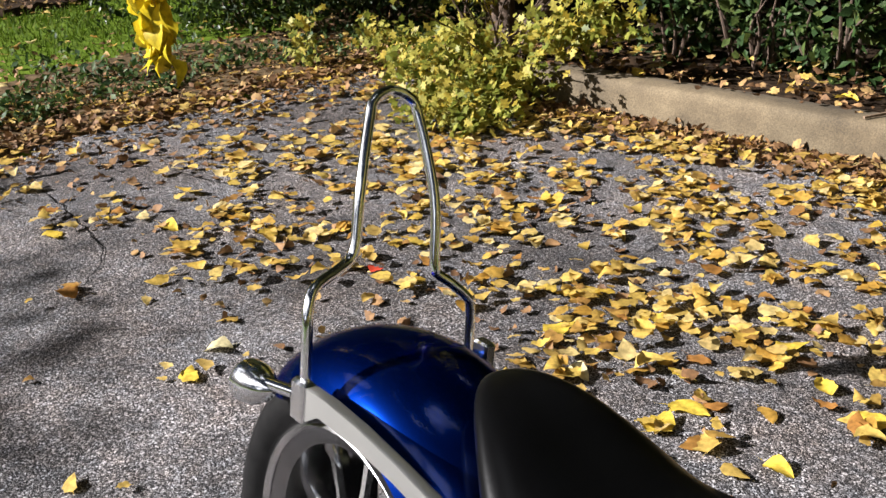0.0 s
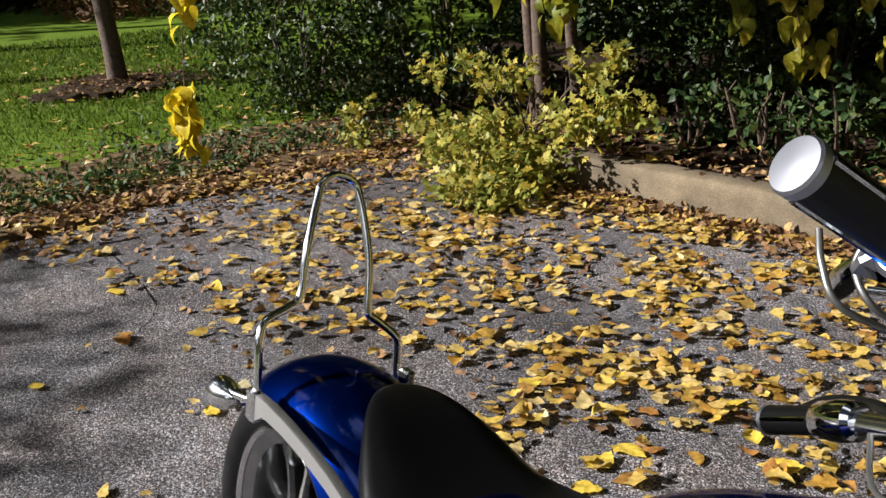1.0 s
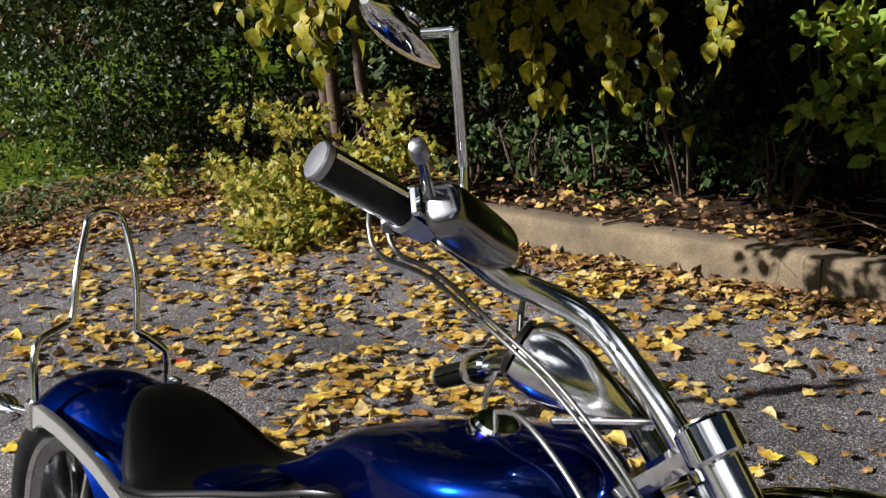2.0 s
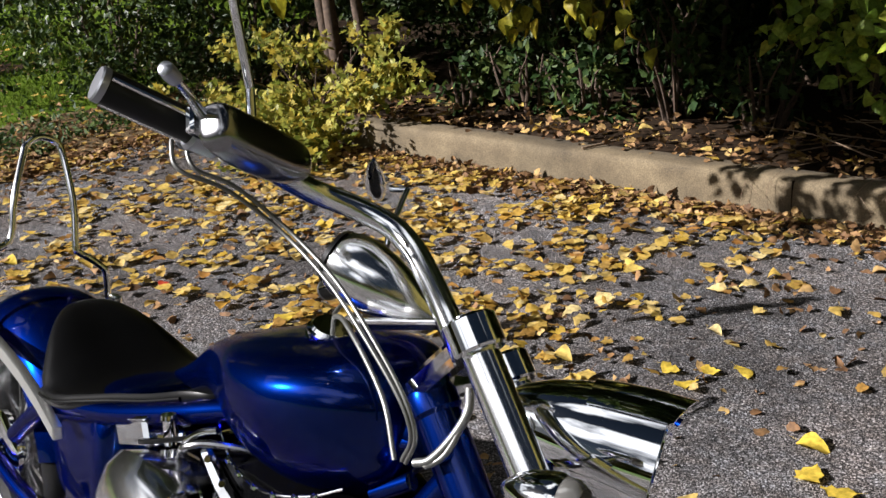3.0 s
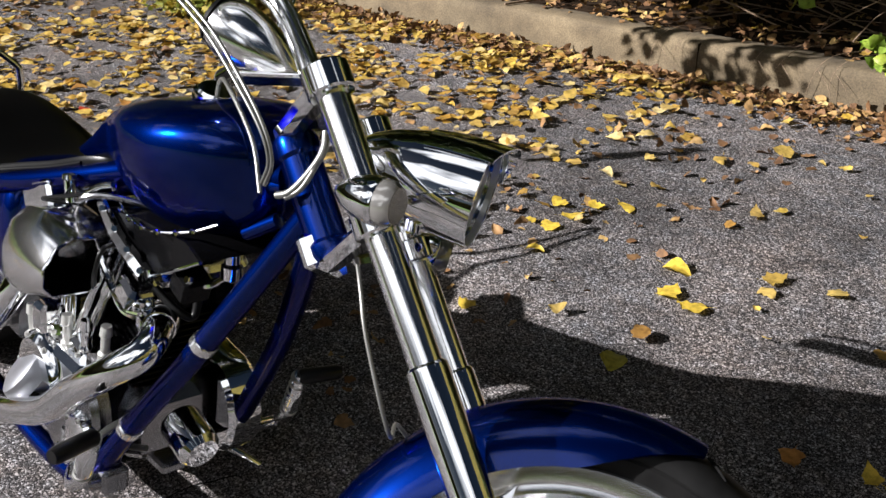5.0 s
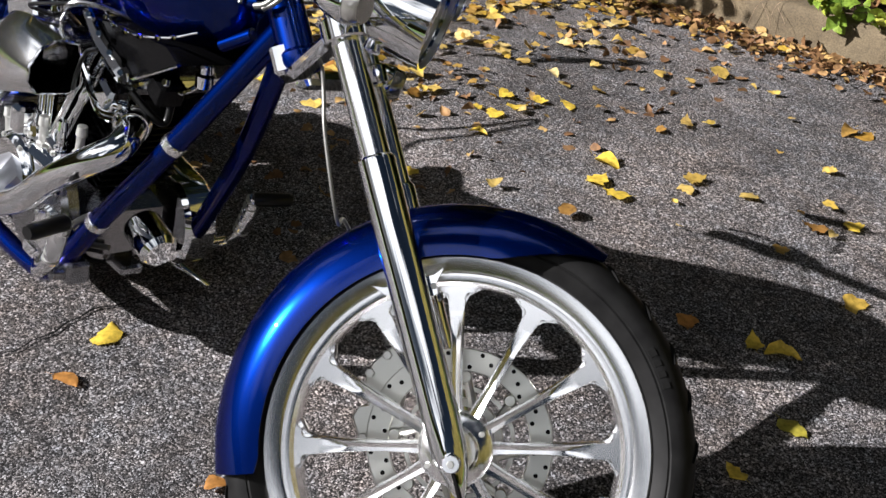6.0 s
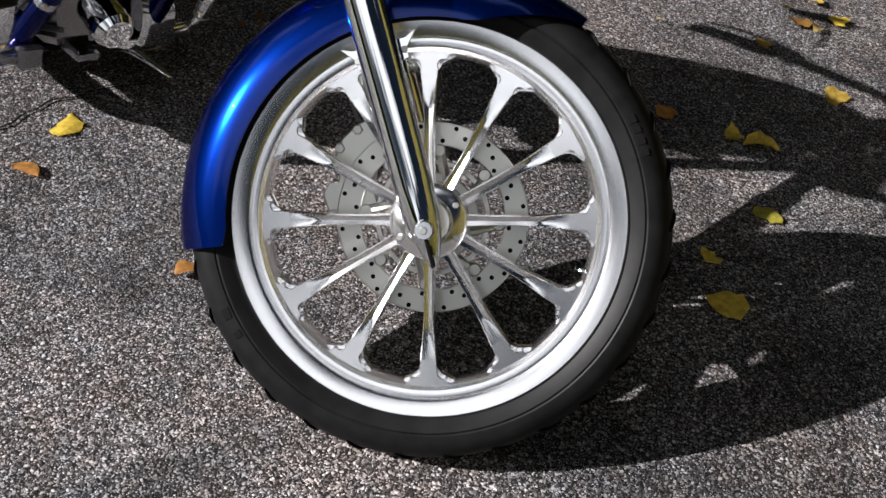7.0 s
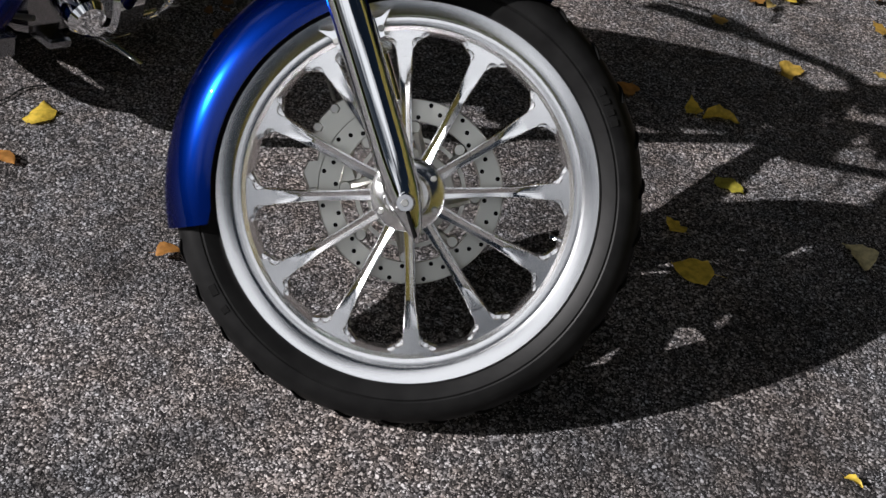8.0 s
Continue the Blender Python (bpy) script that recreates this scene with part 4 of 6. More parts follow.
SINGLE_C = [
    ((-3.342, 0.861, 0.008), 0.06, 20, 6), ((-2.673, 1.018, 0.008), 0.10, 80, 0), ((-2.474, 0.891, 0.008), 0.08, 5, 5), ((-2.188, 0.868, 0.008), 0.10, 100, 0), ((-2.177, 0.962, 0.008), 0.10, 25, 1), ((-2.157, 1.032, 0.008), 0.07, 60, 4), ((-1.907, 0.928, 0.008), 0.07, 10, 0), ((-2.100, 0.753, 0.008), 0.08, 50, 1), ((-1.881, 1.234, 0.008), 0.08, 170, 0), ((-2.034, 1.292, 0.008), 0.08, 140, 1), ((-1.987, 1.211, 0.008), 0.06, 200, 4), ((-2.202, 1.394, 0.008), 0.09, 60, 0),
]
SINGLE_D = [
    ((-2.314, 1.167, 0.008), 0.07, 10, 4), ((-2.293, 1.068, 0.008), 0.07, 190, 1), ((-3.131, 0.148, 0.008), 0.09, 160, 0), ((-3.214, 0.259, 0.008), 0.08, 240, 5), ((-4.164, 0.519, 0.008), 0.09, 20, 0), ((-4.382, 0.170, 0.008), 0.09, 10, 0), ((-3.648, -0.274, 0.008), 0.055, 15, 1), ((-3.129, 3.056, 0.165), 0.10, 10, 0), ((-1.829, 3.323, 0.17), 0.08, 90, 0), ((-1.882, 2.840, 0.01), 0.085, 60, 1), ((-2.649, 2.872, 0.02), 0.08, 80, 2), ((-1.781, 2.924, 0.02), 0.08, 30, 3),
]
SINGLE = SINGLE_A + SINGLE_B + SINGLE_C + SINGLE_D
COLOURS = [YELLOW_SINGLE, YELLOW_SINGLE, YELLOW_SINGLE, OLIVE_SINGLE, BROWN_SINGLE, PALE_SINGLE, RED_SINGLE]
WORDS = ["bright yellow", "curled golden yellow", "upturned yellow", "dull olive yellow", "curled orange brown", "pale cream", "vivid red"]
for i, (at, size, turn, kind) in enumerate(SINGLE):
    tv, tf = FALLEN[i % len(FALLEN)] if kind != 5 else FALLEN[0]
    m = Matrix.Translation(Vector(at) + Vector((0, 0, 0.006))) @ Matrix.Rotation(radians(turn), 4, "Z") @ Matrix.Rotation(radians(6 * math.sin(i * 2.1)), 4, "X") @ Matrix.Translation((-size * 0.5, 0, 0))
    solid("leaf", ([Vector(v) * size for v in tv], tf), COLOURS[kind], WORDS[kind] + " fallen leaf lying on the " + ("kerb" if at[2] > 0.1 else "asphalt"), "leaf", m, "single fallen leaves", sharp=180)
# ---------------------------------------------------------------- motorcycle
def prism(poly, y0, y1, bevel=0.0015):
    """A plate with that outline in x and z, from y0 (outer face) to y1, its outer edge eased."""
    c = Vector((sum(p[0] for p in poly) / len(poly), sum(p[1] for p in poly) / len(poly)))
    def ring(y, k):
        out = []
        for p in poly:
            v = Vector(p) - c
            v = v * (1 - k / max(v.length, 1e-6))
            out.append((c.x + v.x, y, c.y + v.y))
        return out
    s = 1 if y1 > y0 else -1
    return loft([ring(y0, bevel), ring(y0 + s * bevel, 0), ring(y1 - s * bevel, 0), ring(y1, bevel)])


def arc(cx, cz, r, a0, a1, n=8):
    return [(cx + r * math.cos(radians(a)), cz + r * math.sin(radians(a))) for a in np.linspace(a0, a1, n)]


def bolt(at, axis, r=0.006, h=0.004):
    a = Vector(at)
    return rod(a, a + Vector(axis).normalized() * h, [(0, r), (0.7, r), (1, r * 0.8)], 6)


bike = thing("motorcycle", "metallic blue chopper motorcycle with chrome trim, leaning on its stand", "motorcycle", (-1.0, -0.05, 0))


def spoke_geo():
    """One spoke: a shallow groove along its face, a flat flared end with two scooped bites at the rim."""
    rings = []
    for r, w, y in stations([(0.040, 0.0090, -0.036), (0.075, 0.0066, -0.035), (0.12, 0.0062, -0.0342), (0.165, 0.0084, -0.0334), (0.190, 0.0110, -0.0325), (0.199, 0.0116, -0.032)], 3):
        deep = 0.0034 * min(1.0, (0.199 - r) / 0.05)
        rings.append([(r, h, q * w) for q, h in ((-1.0, -0.016), (-1.0, y + 0.0016), (-0.84, y), (0.0, y + deep), (0.84, y), (1.0, y + 0.0016), (1.0, -0.016))])
    bite = arc(0.2150, -0.0222, 0.0100, 118, -22, 10)
    half = [(0.196, -0.0116), (0.203, -0.0118)] + bite + [(0.2295, -0.0275), (0.2335, -0.036), (0.2365, -0.043)]
    end = half + [(0.247, 0.0)] + [(x, -z) for x, z in half[::-1]]
    back_half = [(0.040, -0.010), (0.075, -0.0078), (0.12, -0.0076), (0.165, -0.0090), (0.190, -0.0114), (0.204, -0.0124), (0.214, -0.0140), (0.2225, -0.0185), (0.2300, -0.034), (0.236, -0.045)]
    back = back_half + [(0.245, 0.0)] + [(x, -z) for x, z in back_half[::-1]]
    return join(loft(rings), prism(end, -0.0322, -0.010, 0.0016), prism(back, -0.012, 0.014, 0.002))


def front_wheel():
    rim = lathe([(0.277, -0.047), (0.2745, -0.049), (0.256, -0.0458), (0.2525, -0.0440), (0.2515, -0.0400), (0.2495, -0.0400), (0.246, -0.0402), (0.240, -0.0385), (0.2345, -0.033), (0.2335, -0.026), (0.2335, 0.02), (0.24, 0.036), (0.262, 0.047), (0.277, 0.049), (0.279, 0.042), (0.270, 0.03), (0.258, 0.01), (0.258, -0.01), (0.270, -0.03), (0.279, -0.042)], 128, True)
    wheel = part("front_wheel", rim, ALUMINIUM, bike, "polished aluminium twelve-spoke front wheel", FORK, 25)
    prof = [(0.274, -0.0425), (0.284, -0.0505), (0.297, -0.0555), (0.300, -0.0545), (0.302, -0.0560), (0.312, -0.0565), (0.322, -0.053), (0.331, -0.045), (0.338, -0.033), (0.342, -0.018), (0.3435, 0.0)]
    prof = prof + [(r, -h) for r, h in prof[::-1][1:]] + [(0.268, 0.0)]
    tyre = part("tyre", lathe(prof, 128, True), RUBBER, wheel, "black rubber tyre", FORK, 30)
    # raised black strips imitate the shade in the tread grooves
    groove = tube([(0.3335, -0.0435, -0.012), (0.339, -0.034, 0.0), (0.3425, -0.021, 0.010), (0.344, -0.006, 0.016)], [0.0012, 0.0028, 0.0028, 0.0015], 6, 4)
    for k in range(30):
        part("tread_groove", groove, GROOVE, tyre, "", FORK @ Matrix.Rotation(radians(12 * k + 3), 4, "Y"))
    # raised marks on the side wall, worn and unreadable
    for k, (a, w) in enumerate(((12, 2.2), (9, 1.6), (6, 1.8), (3, 1.8), (190, 3.0), (196, 2.0))):
        part("sidewall_mark", box((0.011, 0.0012, 0.31 * radians(w)), (0.3105, -0.0566, 0), 0.0004), TYRE_MARK, tyre, "", FORK @ Matrix.Rotation(radians(-a), 4, "Y"))
    geo = spoke_geo()
    for k in range(12):
        part("spoke", geo, ALUMINIUM, wheel, "", FORK @ Matrix.Rotation(radians(30 * k + 15), 4, "Y"), 30)
    hub = part("hub", lathe([(0.0, -0.066), (0.030, -0.066), (0.034, -0.060), (0.035, -0.050), (0.046, -0.046), (0.054, -0.038), (0.056, -0.02), (0.05, 0.0), (0.05, 0.056), (0.0, 0.056)], 48), ALUMINIUM, wheel, "", FORK, 30)
    for k in range(6):
        a = radians(60 * k + 15)
        part("bolt", bolt((0.045 * math.cos(a), -0.046, 0.045 * math.sin(a)), (0, -1, 0), 0.0045, 0.004), BRUSHED, hub, "", FORK)
    part("valve", tube([(0.196, 0.0, -0.127), (0.183, -0.002, -0.119)], [0.004, 0.003], 8, 1), CHROME, wheel, "", FORK)
    disc = part("brake_disc", join(lathe([(0.108, 0.0600), (0.1095, 0.0590), (0.1415, 0.0590), (0.143, 0.0600), (0.143, 0.0645), (0.108, 0.0645)], 72, True), lathe([(0.055, 0.058), (0.066, 0.058), (0.068, 0.060), (0.068, 0.064), (0.055, 0.064)], 48, True), lathe([(0.080, 0.0605), (0.086, 0.0605), (0.086, 0.064), (0.080, 0.064)], 48, True)), STEEL, wheel, "drilled steel brake disc", FORK, 30)
    # black plugs in a solid disc imitate the dark of drilled holes
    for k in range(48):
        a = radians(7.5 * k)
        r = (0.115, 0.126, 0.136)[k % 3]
        part("disc_hole_plug", rod((r * math.cos(a), 0.0585, r * math.sin(a)), (r * math.cos(a), 0.0652, r * math.sin(a)), [(0, 0.0036), (1, 0.0036)], 10), GROOVE, disc, "", FORK)
    for k in range(8):
        a = radians(45 * k + 10)
        d = Vector((math.cos(a), 0, math.sin(a)))
        q = Vector((math.cos(a + 0.25), 0, math.sin(a + 0.25)))
        part("carrier_arm", tube([d * 0.06 + Vector((0, 0.0625, 0)), q * 0.105 + Vector((0, 0.0625, 0))], [0.008, 0.006], 8, 1), STEEL, disc, "", FORK)
        part("rivet", rod(q * 0.100 + Vector((0, 0.054, 0)), q * 0.100 + Vector((0, 0.060, 0)), [(0, 0.008), (0.7, 0.010), (1, 0.010)], 14), STEEL, disc, "", FORK)


front_wheel()


def caliper():
    body = prism([(-0.075, 0.03), (-0.10, 0.022), (-0.135, 0.028), (-0.150, 0.045), (-0.152, 0.075), (-0.140, 0.088), (-0.125, 0.085), (-0.118, 0.100), (-0.120, 0.125), (-0.100, 0.150), (-0.070, 0.165), (-0.045, 0.168), (-0.035, 0.15), (-0.045, 0.125), (-0.06, 0.10), (-0.075, 0.07)], 0.066, 0.105, 0.003)
    c = part("brake_caliper", body, STEEL, bike, "cast grey brake caliper", FORK, 30)
    for x, z in ((-0.143, 0.042), (-0.108, 0.135), (-0.075, 0.155), (-0.05, 0.16), (-0.12, 0.055)):
        part("bolt", bolt((x, 0.066, z), (0, -1, 0), 0.008, 0.006), BRUSHED, c, "", FORK)


caliper()

for side in (-1, 1):
    y = side * 0.132
    leg = part("fork_leg", rod((0, y, -0.064), (0, y, 0.419), [(0, 0.001), (0.015, 0.006), (0.05, 0.013), (0.10, 0.020), (0.16, 0.0245), (0.25, 0.0265), (0.985, 0.027), (0.993, 0.0265), (1, 0.0235)], 40), CHROME, bike, "chrome lower fork leg", FORK, 30)
    part("fork_tube", rod((0, y, 0.414), (0, y, 0.819), [(0, 0.0215), (0.97, 0.0215), (1, 0.019)], 40), SATIN_CHROME, leg, "", FORK)
    # black block stands in for the shaded slot
    part("pinch_slot", box((0.005, 0.02, 0.05), (0.0, y + side * 0.018, -0.03), 0.001), GROOVE, leg, "", FORK)
    nut = part("axle_nut", rod((0, y, -0.006), (0, y + side * 0.031, -0.006), [(0, 0.0135), (0.85, 0.0135), (1, 0.011)], 24), CHROME, leg, "", FORK, 30)
    part("nut_cap", rod((0, y + side * 0.030, -0.006), (0, y + side * 0.035, -0.006), [(0, 0.006), (1, 0.0045)], 6), BRUSHED, nut, "", FORK)


def front_fender():
    rings = []
    for d in np.linspace(0, 1, 60):
        a = radians(172 - d * (172 - 37))
        tip = max(0.0, (d - 0.80) / 0.20)
        reach = radians(91) * (1 - 0.62 * tip ** 1.4)
        back = max(0.0, (0.03 - d) / 0.03)
        ring = []
        for s, o in ((1, 0.0), (-1, 0.004)):
            for q in np.linspace(-s, s, 19):
                ang = q * reach * (1 - 0.06 * back)
                r = 0.277 + (0.081 - o) * math.cos(ang)
                ring.append((r * math.cos(a), (0.079 - o) * math.sin(ang), r * math.sin(a)))
        rings.append(ring)
    return loft(rings)


fender = part("front_fender", front_fender(), BLUE, bike, "metallic blue front fender", FORK, 50)
for side in (-1, 1):
    for x in (-1, 1):
        tab = part("fender_bracket", prism([(x * 0.020, 0.215), (x * 0.034, 0.218), (x * 0.036, 0.232), (x * 0.052, 0.252), (x * 0.036, 0.246), (x * 0.020, 0.246)], side * 0.092, side * 0.082, 0.001), CHROME, fender, "", FORK)
        part("bolt", bolt((x * 0.032, side * 0.092, 0.230), (0, side, 0), 0.005, 0.005), BRUSHED, tab, "", FORK)

# clamps, steering head and headlight
for name, z, h in (("top_clamp", 0.796, 0.040), ("lower_clamp", 0.603, 0.034)):
    geo = [rod((0, s * 0.132, z - h / 2), (0, s * 0.132, z + h / 2), [(0, 0.029), (0.08, 0.032), (0.92, 0.032), (1, 0.029)], 36) for s in (-1, 1)]
    geo += [moved(box((0.150, 0.036, h * 0.72), (0, 0, 0), 0.008), Matrix.Translation((-0.052, s * 0.075, z - 0.004)) @ Matrix.Rotation(s * math.atan2(0.13, 0.104), 4, "Z")) for s in (-1, 1)]
    part(name, join(*geo), CHROME, bike, "polished chrome fork clamp", FORK, 30)
part("steering_head", rod((-0.088, -0.014, 0.600), (-0.088, -0.014, 0.785), [(0, 0.030), (0.06, 0.033), (0.14, 0.033), (0.17, 0.029), (0.82, 0.029), (0.85, 0.033), (0.95, 0.033), (1, 0.03)], 32), BLUE, bike, "blue painted steering head", FORK, 30)
part("stem_block", box((0.05, 0.06, 0.05), (-0.100, -0.01, 0.622), 0.006), CHROME, bike, "chrome lower clamp block", FORK)


def headlight():
    a, b = Vector((-0.020, -0.022, 0.737)), Vector((0.130, -0.022, 0.609))
    body = part("headlight", rod(a, b, [(0, 0.004), (0.02, 0.013), (0.07, 0.024), (0.16, 0.037), (0.3, 0.050), (0.48, 0.060), (0.7, 0.067), (0.92, 0.071), (1, 0.072), (1.0, 0.068), (0.86, 0.066)], 56), CHROME, bike, "chrome bullet headlight with a visor", FORK, 30)
    d = (b - a).normalized()
    up = Vector((d.z, 0, -d.x)) * -1
    rings = []
    for t in np.linspace(0.55, 1.0, 10):
        ring = []
        for s, o in ((1, 0.004), (-1, 0.0015)):
            for q in np.linspace(-s, s, 17):
                ang = q * radians(62)
                reach = t + (0.13 * (math.cos(ang) ** 2) if t > 0.9 else 0)
                r = float(np.interp(t, (0.48, 0.7, 0.92, 1), (0.060, 0.067, 0.071, 0.072))) + o
                p = a + (b - a) * reach
                ring.append(p + r * (math.cos(ang) * up + math.sin(ang) * Vector((0, 1, 0))))
        rings.append(ring)
    part("visor", loft(rings), CHROME, body, "", FORK)
    part("reflector", rod(a + (b - a) * 0.80, a + (b - a) * 0.87, [(0, 0.03), (1, 0.066)], 32), BRUSHED, body, "", FORK)
    part("lens", rod(a + (b - a) * 0.90, a + (b - a) * 0.945, [(0, 0.067), (0.5, 0.067), (1, 0.045)], 40), GLASS, body, "clear glass lens", FORK)
    part("rim_ring", moved(lathe([(0.066, -0.004), (0.071, -0.004), (0.0715, 0.004), (0.067, 0.004)], 48, True), Matrix.Translation(a + (b - a) * 0.97) @ Vector((0, 1, 0)).rotation_difference(d).to_matrix().to_4x4()), BRUSHED, body, "", FORK)
    part("mount", rod((0.022, -0.022, 0.60), (0.052, -0.022, 0.650), [(0, 0.014), (0.5, 0.011), (1, 0.016)], 20), CHROME, body, "", FORK)


headlight()
for y0, y1 in ((-0.242, -0.262), (0.135, 0.150)):
    sig = part("turn_signal", rod((-0.017, y0, 0.630), (0.046, y1, 0.580), [(0, 0.001), (0.04, 0.006), (0.16, 0.015), (0.36, 0.0235), (0.6, 0.028), (0.72, 0.0285), (0.76, 0.027)], 32), CHROME, bike, "chrome bullet turn signal", FORK, 30)
    part("lens", rod((0.0309, y0 + (y1 - y0) * 0.76, 0.592), (0.046, y1, 0.580), [(0, 0.0265), (0.6, 0.0265), (1, 0.021)], 28), LENS, sig, "smoky clear lens", FORK)
    inner = -0.15 if y0 < 0 else 0.10
    part("stalk", tube([(0.022, (y0 + y1) / 2, 0.602), (0.012, inner, 0.603)], 0.007, 12, 1), CHROME, sig, "", FORK)

# handlebar with its controls
def raised(p):
    """Shifts a point of the bar and its controls up and inwards by its height over the clamp."""
    p = Vector(p)
    w = min(1.0, max(0.0, (p.z - 0.80) / 0.28))
    return p + w * (Vector((0.008, 0.10, 0.062)) if p.y < 0.01 else Vector((-0.035, 0.154, 0.0)))


R_BAR = [(-0.022, -0.105, 0.80), (-0.024, -0.090, 0.845), (-0.030, -0.064, 0.90), (-0.038, -0.047, 0.948), (-0.054, -0.043, 0.988), (-0.088, -0.058, 1.027), (-0.124, -0.095, 1.055), (-0.155, -0.190, 1.082), (-0.190, -0.275, 1.103)]
L_BAR = [(-0.040, 0.02, 0.80), (-0.036, 0.025, 0.836), (-0.032, 0.035, 0.889), (-0.041, 0.055, 0.948), (-0.081, 0.09, 0.995), (-0.115, 0.125, 1.03), (-0.17, 0.205, 1.080), (-0.20, 0.25, 1.096)]
bar = part("handlebar", join(tube(R_BAR, 0.0155, 20), tube([raised(p) for p in L_BAR], 0.0155, 20)), SATIN_CHROME, bike, "swept-back chrome handlebar", FORK)


def grip(a, b):
    a, b = raised(a), raised(b)
    g = part("grip", rod(a, b, [(0, 0.0175), (0.03, 0.0205), (0.07, 0.0205), (0.09, 0.0185), (0.94, 0.0190), (1, 0.0190)], 32), BLACK, bar, "black rubber grip with chrome strips", FORK, 30)
    d = (b - a).normalized()
    side = d.orthogonal().normalized()
    up = d.cross(side)
    for k in range(3):
        q = math.cos(k * math.pi / 1.5) * side + math.sin(k * math.pi / 1.5) * up
        part("chrome_strip", tube([a + (b - a) * 0.12 + q * 0.0176, b - (b - a) * 0.05 + q * 0.0180], 0.0030, 8, 1), CHROME, g, "", FORK)
    part("end_cap", rod(b - d * 0.004, b + d * 0.006, [(0, 0.0196), (0.7, 0.0196), (0.9, 0.018), (1, 0.004)], 32), END_CAP, g, "polished end cap", FORK, 30)


grip((-0.186, -0.347, 1.042), (-0.2438, -0.4437, 1.081))
grip((-0.180, 0.222, 1.086), (-0.236, 0.302, 1.116))


def right_controls():
    part("switch_housing", join(rod(raised((-0.172, -0.322, 1.036)), raised((-0.192, -0.356, 1.046)), [(0, 0.021), (0.1, 0.025), (0.9, 0.025), (1, 0.021)], 28), box((0.046, 0.034, 0.030), raised((-0.203, -0.322, 1.048)), 0.013, Matrix.Rotation(radians(58), 4, "Z"))), END_CAP, bike, "chrome switch housing", FORK, 30)
    # the cylinder runs along the bar; its flat cover is tipped towards the rider
    along = Vector((0.25, 0.96, -0.10)).normalized()
    up = Vector((0.32, 0.21, 0.92))
    up = (up - along * up.dot(along)).normalized()
    face = up.cross(along)
    at = Matrix(((along.x, face.x, up.x, -0.1355), (along.y, face.y, up.y, -0.238), (along.z, face.z, up.z, 1.0735), (0, 0, 0, 1)))
    rows = [(-0.074, 0.010, 0.008, -0.018), (-0.066, 0.020, 0.013, -0.034), (-0.02, 0.024, 0.014, -0.040), (0.04, 0.024, 0.014, -0.038), (0.075, 0.020, 0.012, -0.030), (0.090, 0.010, 0.002, -0.020)]
    # case metal in place of chrome: the dark reflection is put into the colour
    cyl = part("brake_master_cylinder", moved(loft([superring(x, w, t, b, 3.0, 32, -0.008) for x, w, t, b in stations(rows, 3)]), at), CASE, bike, "brake master cylinder, chrome darkened to carry a dark reflection", FORK, 40)
    part("cover", moved(box((0.154, 0.011, 0.031), (0, 0.018, 0), 0.003), at), CHROME, cyl, "flat chrome cover", FORK)
    part("sight_glass", moved(rod((-0.025, 0.010, -0.026), (-0.025, 0.017, -0.030), [(0, 0.010), (0.6, 0.010), (0.7, 0.007), (1, 0.006)], 20), at), BRUSHED, cyl, "", FORK)
    lever = part("brake_lever", tube([(-0.150, -0.285, 1.078), (-0.155, -0.307, 1.083), (-0.151, -0.345, 1.087), (-0.147, -0.385, 1.087)], [0.008, 0.0065, 0.005, 0.005], 14), CHROME, bike, "chrome brake lever", FORK)
    part("ball_end", rod((-0.148, -0.376, 1.087), (-0.146, -0.406, 1.087), [(0, 0.005), (0.15, 0.0078), (0.6, 0.0085), (0.9, 0.0078), (1, 0.004)], 18), END_CAP, lever, "", FORK)


right_controls()


def mirror(side):
    """A teardrop mirror on a bent stalk; the bar's middle lies a little to the left."""
    def at(x, y, z):
        return Vector((x, 0.05 + side * (y - 0.05), z))
    base, bend, top, neck = at(-0.126, -0.232, 1.100), at(-0.114, -0.244, 1.127), at(-0.072, -0.335, 1.218), at(-0.100, -0.332, 1.232)
    m = part("mirror", tube([base, base.lerp(bend, 0.8), bend, bend.lerp(top, 0.1), bend.lerp(top, 0.5), bend.lerp(top, 0.94), top, top.lerp(neck, 0.3), neck], 0.0055, 12, 3), CHROME, bike, "chrome mirror on a bent stalk", FORK)
    a, b = at(-0.094, -0.232, 1.251), at(-0.138, -0.392, 1.251)
    d = (b - a).normalized()
    u = Vector((0.75, -0.15 * side, 0.55)).normalized()
    u = (u - d * u.dot(d)).normalized()
    w = d.cross(u)
    rings = []
    for t, r, k in stations([(0.0, 0.003, 0.003), (0.12, 0.010, 0.008), (0.35, 0.017, 0.015), (0.6, 0.021, 0.018), (0.85, 0.018, 0.014), (1.0, 0.005, 0.004)], 4):
        rings.append([a + (b - a) * t + r * math.cos(q) * w + k * math.sin(q) * u for q in (2 * math.pi * i / 24 for i in range(24))])
    part("mirror_shell", loft(rings), CHROME, m, "chrome teardrop shell", FORK)
    part("mirror_glass", moved(lathe([(0.0, 0.0), (0.017, 0.0), (0.019, 0.004), (0.0, 0.004)], 28), Matrix.Translation(a + (b - a) * 0.58 + u * 0.0145) @ Vector((0, 1, 0)).rotation_difference(u).to_matrix().to_4x4()), MIRROR, m, "", FORK)


mirror(1)
mirror(-1)


